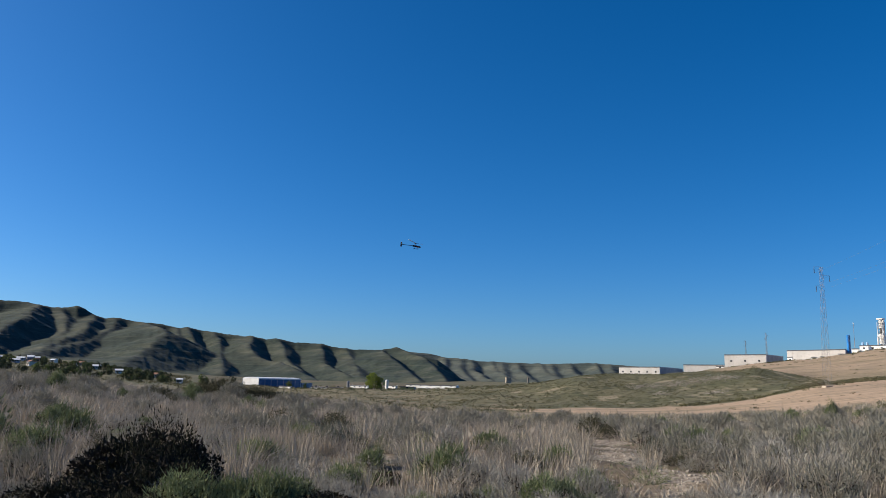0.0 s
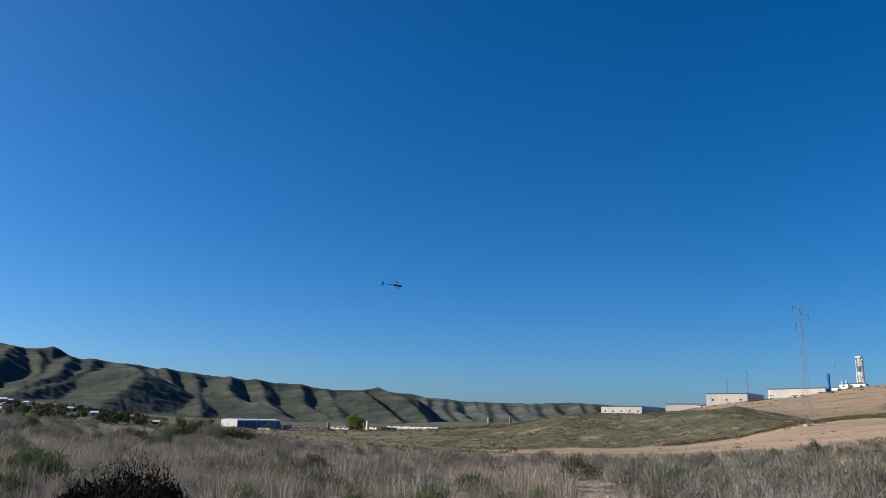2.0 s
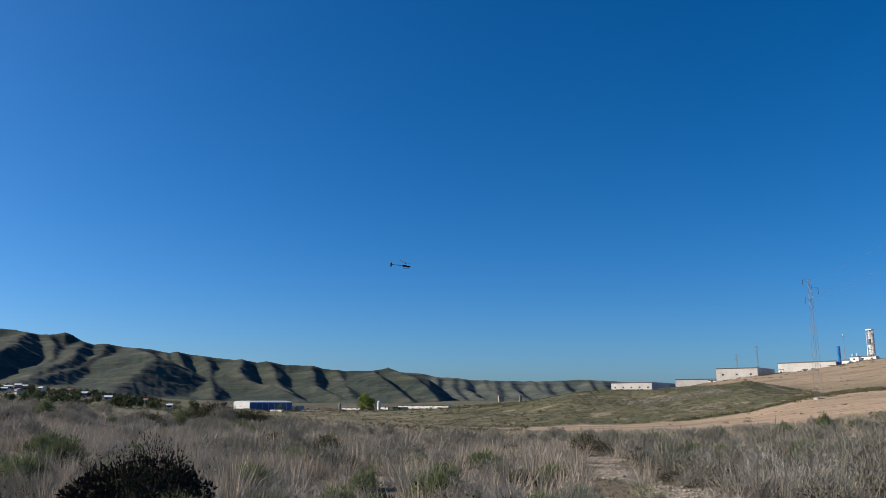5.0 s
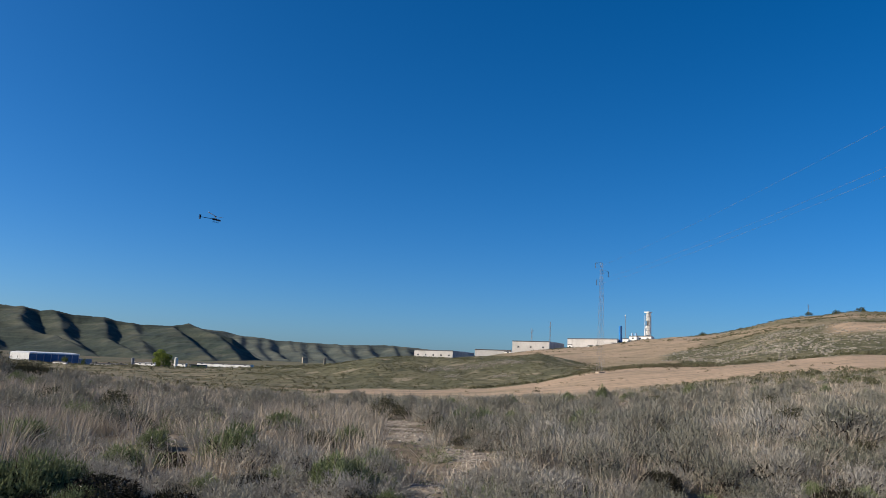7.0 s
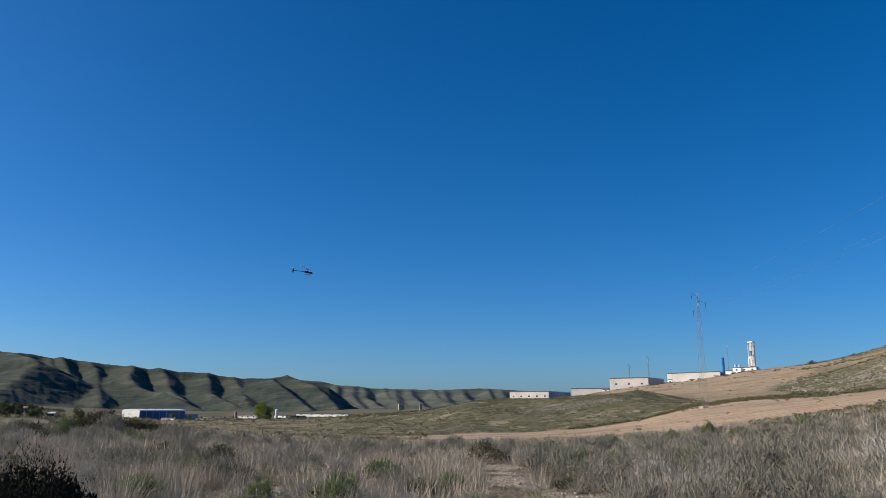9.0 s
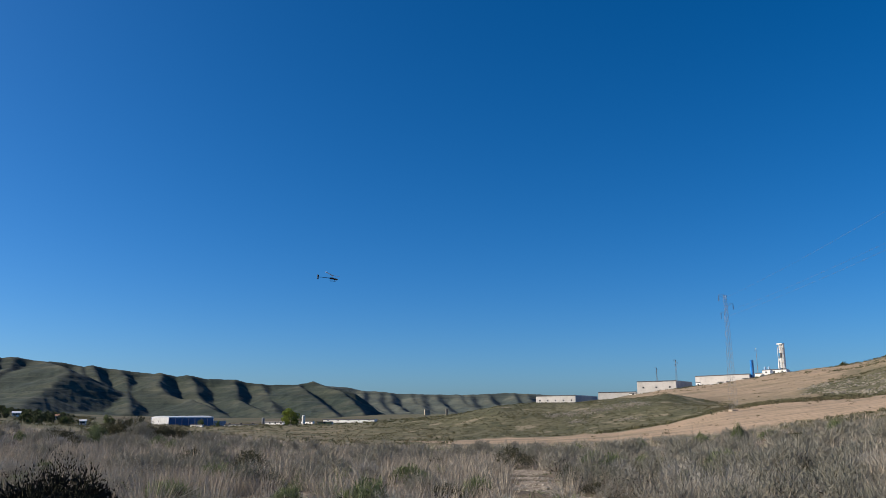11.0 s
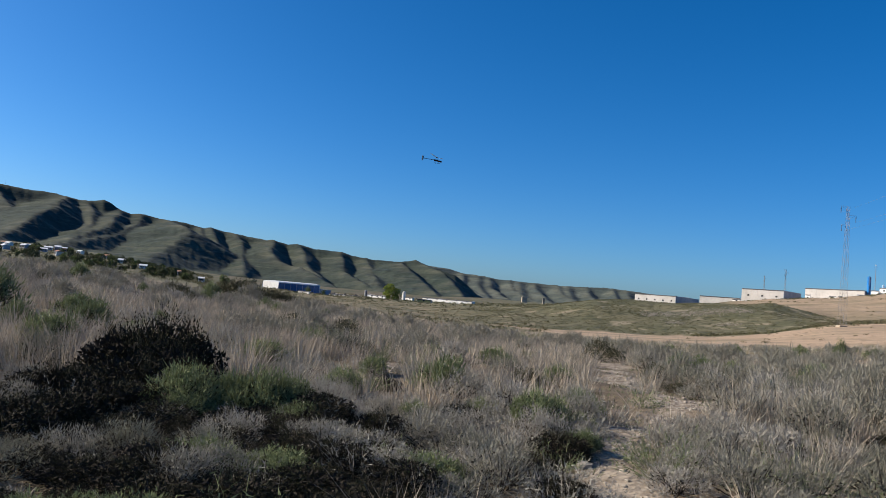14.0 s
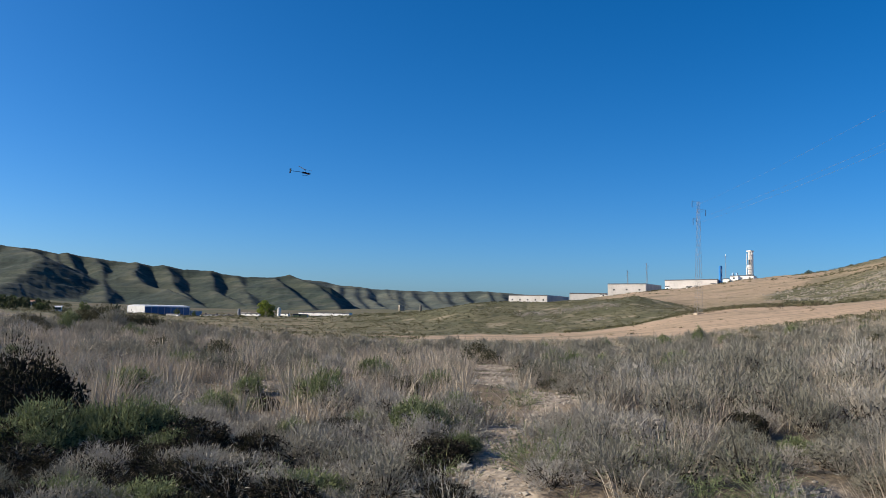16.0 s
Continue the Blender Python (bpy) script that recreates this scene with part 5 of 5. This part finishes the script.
# distance band; tufts per square metre, blades, half width; bushes per square metre, twigs, leaves, leaf length, twig width
for d0, d1, dens, per, wid, bd, twigs, leaves, leaf, tw in ((3.5, 11, 3.0, 80, 0.0026, 2.2, 70, 9, 0.05, 0.0022), (11, 22, 5.5, 56, 0.0046, 0.7, 46, 8, 0.07, 0.0036),
                                                            (22, 42, 3.6, 36, 0.0078, 0.6, 26, 7, 0.10, 0.005), (42, 88, 1.2, 24, 0.0135, 0.30, 16, 7, 0.14, 0.009)):
    x, y = field_spots(rng, d0, d1, dens)
    p_ = patch(x, y, 1)
    keep = rng.uniform(0, 1, len(x)) < np.clip(2.0 * p_ - 0.38, 0.04, 1)
    az = np.degrees(np.arctan2(x, y))
    keep &= ~((np.hypot(x, y) < 12.4) & (az < -14) & (rng.uniform(0, 1, len(x)) < 0.85))
    x, y, p_ = x[keep], y[keep], p_[keep]
    az = np.degrees(np.arctan2(x, y))
    tall = ~open_strip(x, y) & (rng.uniform(0, 1, len(x)) < np.where((az > 3) & ((az < 24) | (az > 32)), 0.26, 0.6) * (0.2 if d0 < 10 else 1.0))
    straw.append(tufts(rng, x[tall], y[tall], per, 0.6, 0.78, wid, 0.55))
    short = ~tall & ~open_strip(x, y)
    straw.append(tufts(rng, x[short], y[short], per // 2, 0.5, 0.45, wid, 0.8))
    x, y = field_spots(rng, d0, d1, bd)
    p_ = patch(x, y, 1)
    keep = (rng.uniform(0, 1, len(x)) < 1.4 - 1.45 * p_) & ~(open_strip(x, y) & (rng.uniform(0, 1, len(x)) < 0.75))
    x, y = x[keep], y[keep]
    gr = patch(x, y, 2) + rng.normal(0, 0.15, len(x)) > 0.76
    grey.append(bushes(rng, x[~gr], y[~gr], 0.36 if d0 < 10 else 0.42, twigs, leaves, leaf, tw, (np.hypot(x, y)[~gr] < 9.2) & (x[~gr] < -1.8)))
    green.append(bushes(rng, x[gr], y[gr], 0.38, twigs, leaves, leaf * 1.1, tw))
    # short green weeds close to the ground
    x, y = field_spots(rng, d0, d1, dens * 0.5, clear=-0.12)
    weeds.append(tufts(rng, x, y, max(8, per // 5), 0.3, 0.14, wid * 1.3, 1.1))
gather("dry_grass", straw, STRAW, "pale dry straw-coloured grass tufts across the field", "grass")
gather("grey_scrub", grey, GREY, "low grey twiggy scrub covering the dry field", "scrub")
gather("green_scrub", green, GREEN, "low olive green scrub between dry grass", "scrub")
gather("weeds", weeds, WEED, "short green weeds close to the bare soil", "weeds")


# ---- scrub, rocks and stones farther off ----
def clumps(rng, az, d, radius, count, size, dens=1):
    """Small leafy lumps seen from far: a few crossed leaves each."""
    x, y = d * np.sin(np.radians(az)), d * np.cos(np.radians(az))
    n = len(x)
    i = np.repeat(np.arange(n), count * dens)
    m = len(i)
    size = size * 0.7
    R = radius * rng.uniform(0.5, 1.5, n)[i]
    v = rng.normal(size=(m, 3))
    v /= np.linalg.norm(v, axis=1)[:, None]
    v[:, 2] = np.abs(v[:, 2]) * 0.6
    c = np.c_[x[i], y[i], ground_z(x, y)[i]] + v * R[:, None] * rng.uniform(0.5, 1, m)[:, None]
    e1 = rng.normal(size=(m, 3))
    e1 /= np.linalg.norm(e1, axis=1)[:, None]
    e2 = np.cross(e1, v)
    sz = (size * R)[:, None]
    return np.stack([c - e1 * sz, c + e1 * sz, c + (v * 0.8 + e2) * sz], 1).reshape(-1, 3), np.arange(m * 3).reshape(-1, 3)


def spread(rng, n, a0, a1, d0, d1):
    return rng.uniform(a0, a1, n), np.sqrt(rng.uniform(d0 * d0, d1 * d1, n))


rng = np.random.default_rng(21)
far_green, far_dry = [], []
a_, d_ = spread(rng, 9500, -8, 17, 153, 262)
keep = rng.uniform(0, 1, 9500) < 0.1 + patch(a_ * 3, d_ * 0.12, 4)
far_green.append(clumps(rng, a_[keep], d_[keep], 0.28, 10, 0.5))
a_, d_ = spread(rng, 5200, 17.5, 40, 154, 480)
keep = (rng.uniform(0, 1, 5200) < 0.1 + patch(a_ * 2, d_ * 0.05, 5)) & ((a_ > rock_edge(d_)) | (rng.uniform(0, 1, 5200) < 0.04)) & ~((a_ > 31) & (d_ > 250) & (d_ < 296))
far_green.append(clumps(rng, a_[keep], d_[keep], 0.45, 9, 0.5))
a_, d_ = spread(rng, 700, 12, 40, 400, 520)
far_green.append(clumps(rng, a_[::2], d_[::2], 0.8, 12, 0.5))
a_ = rng.uniform(15.2, 24.5, 620)
d_ = np.interp(a_, HEDGE_AZ, HEDGE_D) + rng.normal(9, 8, 620)
far_green.append(clumps(rng, a_[::2], d_[::2], 0.8, 44, 0.24))
far_dry.append(clumps(rng, a_[1::2], d_[1::2], 0.7, 36, 0.24))
a_, d_ = rng.uniform(22.5, 38, 300), rng.normal(160, 6, 300)
keep = patch(a_ * 4, d_ * 0.2, 12) > 0.5
far_green.append(clumps(rng, a_[keep], d_[keep], 0.85, 44, 0.28))
a_, d_ = rng.uniform(6, 32, 150), rng.uniform(96, 146, 150)
keep = patch(a_ * 3, d_ * 0.3, 14) > 0.6
far_dry.append(clumps(rng, a_[keep], d_[keep], 0.32, 24, 0.3))
a_, d_ = rng.uniform(20, 38, 300), rng.uniform(74, 93, 300)
far_green.append(clumps(rng, a_, d_, 0.5, 44, 0.26))
a_, d_ = spread(rng, 9000, -40, -2, 88, 330)
keep = rng.uniform(0, 1, 9000) < patch(a_ * 2, d_ * 0.09, 6)
half = rng.uniform(0, 1, keep.sum()) < 0.5
far_dry.append(clumps(rng, a_[keep][half], d_[keep][half], 0.38, 8, 0.5))
far_green.append(clumps(rng, a_[keep][~half], d_[keep][~half], 0.38, 8, 0.5))
a_, d_ = spread(rng, 1500, -27, 0, 330, 620)
far_green.append(clumps(rng, a_, d_, 1.0, 12, 0.5))
a_, d_ = spread(rng, 3200, -42, -26, 500, 1200)
far_green.append(clumps(rng, a_, d_, 1.5, 16, 0.4))
a_, d_ = rng.uniform(11.0, 29, 420), rng.normal(497, 2, 420)
far_green.append(clumps(rng, a_, d_, 0.95, 14, 0.45))
a_, d_ = rng.uniform(8.0, 16.5, 160), rng.normal(153, 1.2, 160)
far_green.append(clumps(rng, a_, d_, 0.5, 12, 0.5))
a_, d_ = rng.uniform(-26.5, -19.8, 240), rng.normal(84, 2.0, 240)
far_green.append(clumps(rng, a_, d_, 0.75, 20, 0.5))
a_, d_ = rng.uniform(-26.5, -19.3, 260), rng.normal(112, 5, 260)
far_green.append(clumps(rng, a_, d_, 0.55, 20, 0.5))
for ring in (330, 372, 412, 455):
    a_ = rng.uniform(23, 37, 260)
    d_ = ring + 9 * np.sin(a_ * 0.7 + ring) + rng.normal(0, 2.5, 260)
    far_green.append(clumps(rng, a_, d_, 0.75, 14, 0.45))
gather("distant_scrub", far_green, plant("distant_scrub_leaf", (0.085, 0.088, 0.048), (0.165, 0.155, 0.09), (0.115, 0.108, 0.062), 0.1, 0.2), "olive green scrub dotted over mound and slopes", "scrub")
gather("distant_dry_scrub", far_dry, plant("distant_dry_leaf", (0.20, 0.17, 0.11), (0.11, 0.10, 0.062), (0.15, 0.125, 0.08), 0.1, 0.2), "dry brown scrub dotted over the low plain", "scrub")


def stones(rng, x, y, size):
    """Angular stones half sunk in the soil."""
    ico = bmesh.new()
    bmesh.ops.create_icosphere(ico, subdivisions=1, radius=1)
    base = np.array([v.co for v in ico.verts])
    tri = np.array([[v.index for v in f_.verts] for f_ in ico.faces])
    ico.free()
    n, b = len(x), len(base)
    s_ = size * rng.uniform(0.4, 1.5, n) ** 1.5
    shape = rng.uniform(0.55, 1.2, (n, 1, 3)) * np.array([1, 1, 0.6])
    v = base[None] * shape * rng.uniform(0.75, 1.2, (n, b, 1)) * s_[:, None, None]
    v += np.stack([x, y, ground_z(x, y) + s_ * 0.15], -1)[:, None]
    return v.reshape(-1, 3), (tri[None] + (np.arange(n) * b)[:, None, None]).reshape(-1, 3)


far_rock, pebbles = [], []
a_, d_ = spread(rng, 6400, 19, 37, 160, 350)
keep = (rng.uniform(0, 1, 6400) < patch(a_ * 2, d_ * 0.05, 9) - 0.1) & (a_ > rock_edge(d_))
far_rock.append(stones(rng, d_[keep] * np.sin(np.radians(a_[keep])), d_[keep] * np.cos(np.radians(a_[keep])), 0.25))
mid_ = np.repeat(np.array([5.0, 6.1, 7.2, 7.9, 8.7, 9.4, 10.3, 11.1, 10.2, 6.6]), 150)
a_, d_ = mid_ + rng.normal(0, 0.36, 1500), 196 + (mid_ - 8) * 1.5 - np.repeat(np.array([0, 0, 0, 0, 0, 0, 0, 0, 22, 14]), 150) + rng.normal(0, 2.2, 1500)
far_rock.append(stones(rng, d_ * np.sin(np.radians(a_)), d_ * np.cos(np.radians(a_)), 0.15))
mid_ = np.repeat(rng.uniform(21.8, 32, 44), 50)
a_, d_ = mid_ + rng.normal(0, 0.5, 2200), np.repeat(rng.uniform(172, 300, 44), 50) + rng.normal(0, 5, 2200)
far_rock.append(stones(rng, d_ * np.sin(np.radians(a_)), d_ * np.cos(np.radians(a_)), 0.30))
gather("hillside_rocks", far_rock, plain("hill_rock", (0.29, 0.26, 0.21), (0.19, 0.172, 0.14), 0.8, 0.95), "pale broken rocks scattered over the scrub slopes", "rocks")
x, y = field_spots(rng, 4.5, 34, 48, -20, 30, -9)
keep = path_gap(x, y) < 0.1
pebbles.append(stones(rng, x[keep], y[keep], 0.022))
keep = (path_gap(x, y) < 0.15) & (rng.uniform(0, 1, len(x)) < 0.06)
pebbles.append(stones(rng, x[keep] + 0.2, y[keep], 0.04))
a_, d_ = rng.uniform(-18, 24, 16), rng.uniform(7, 24, 16)
pebbles.append(stones(rng, d_ * np.sin(np.radians(a_)), d_ * np.cos(np.radians(a_)), 0.07))
gather("pebbles", pebbles, STONE, "small pale stones on the bare path", "stones")
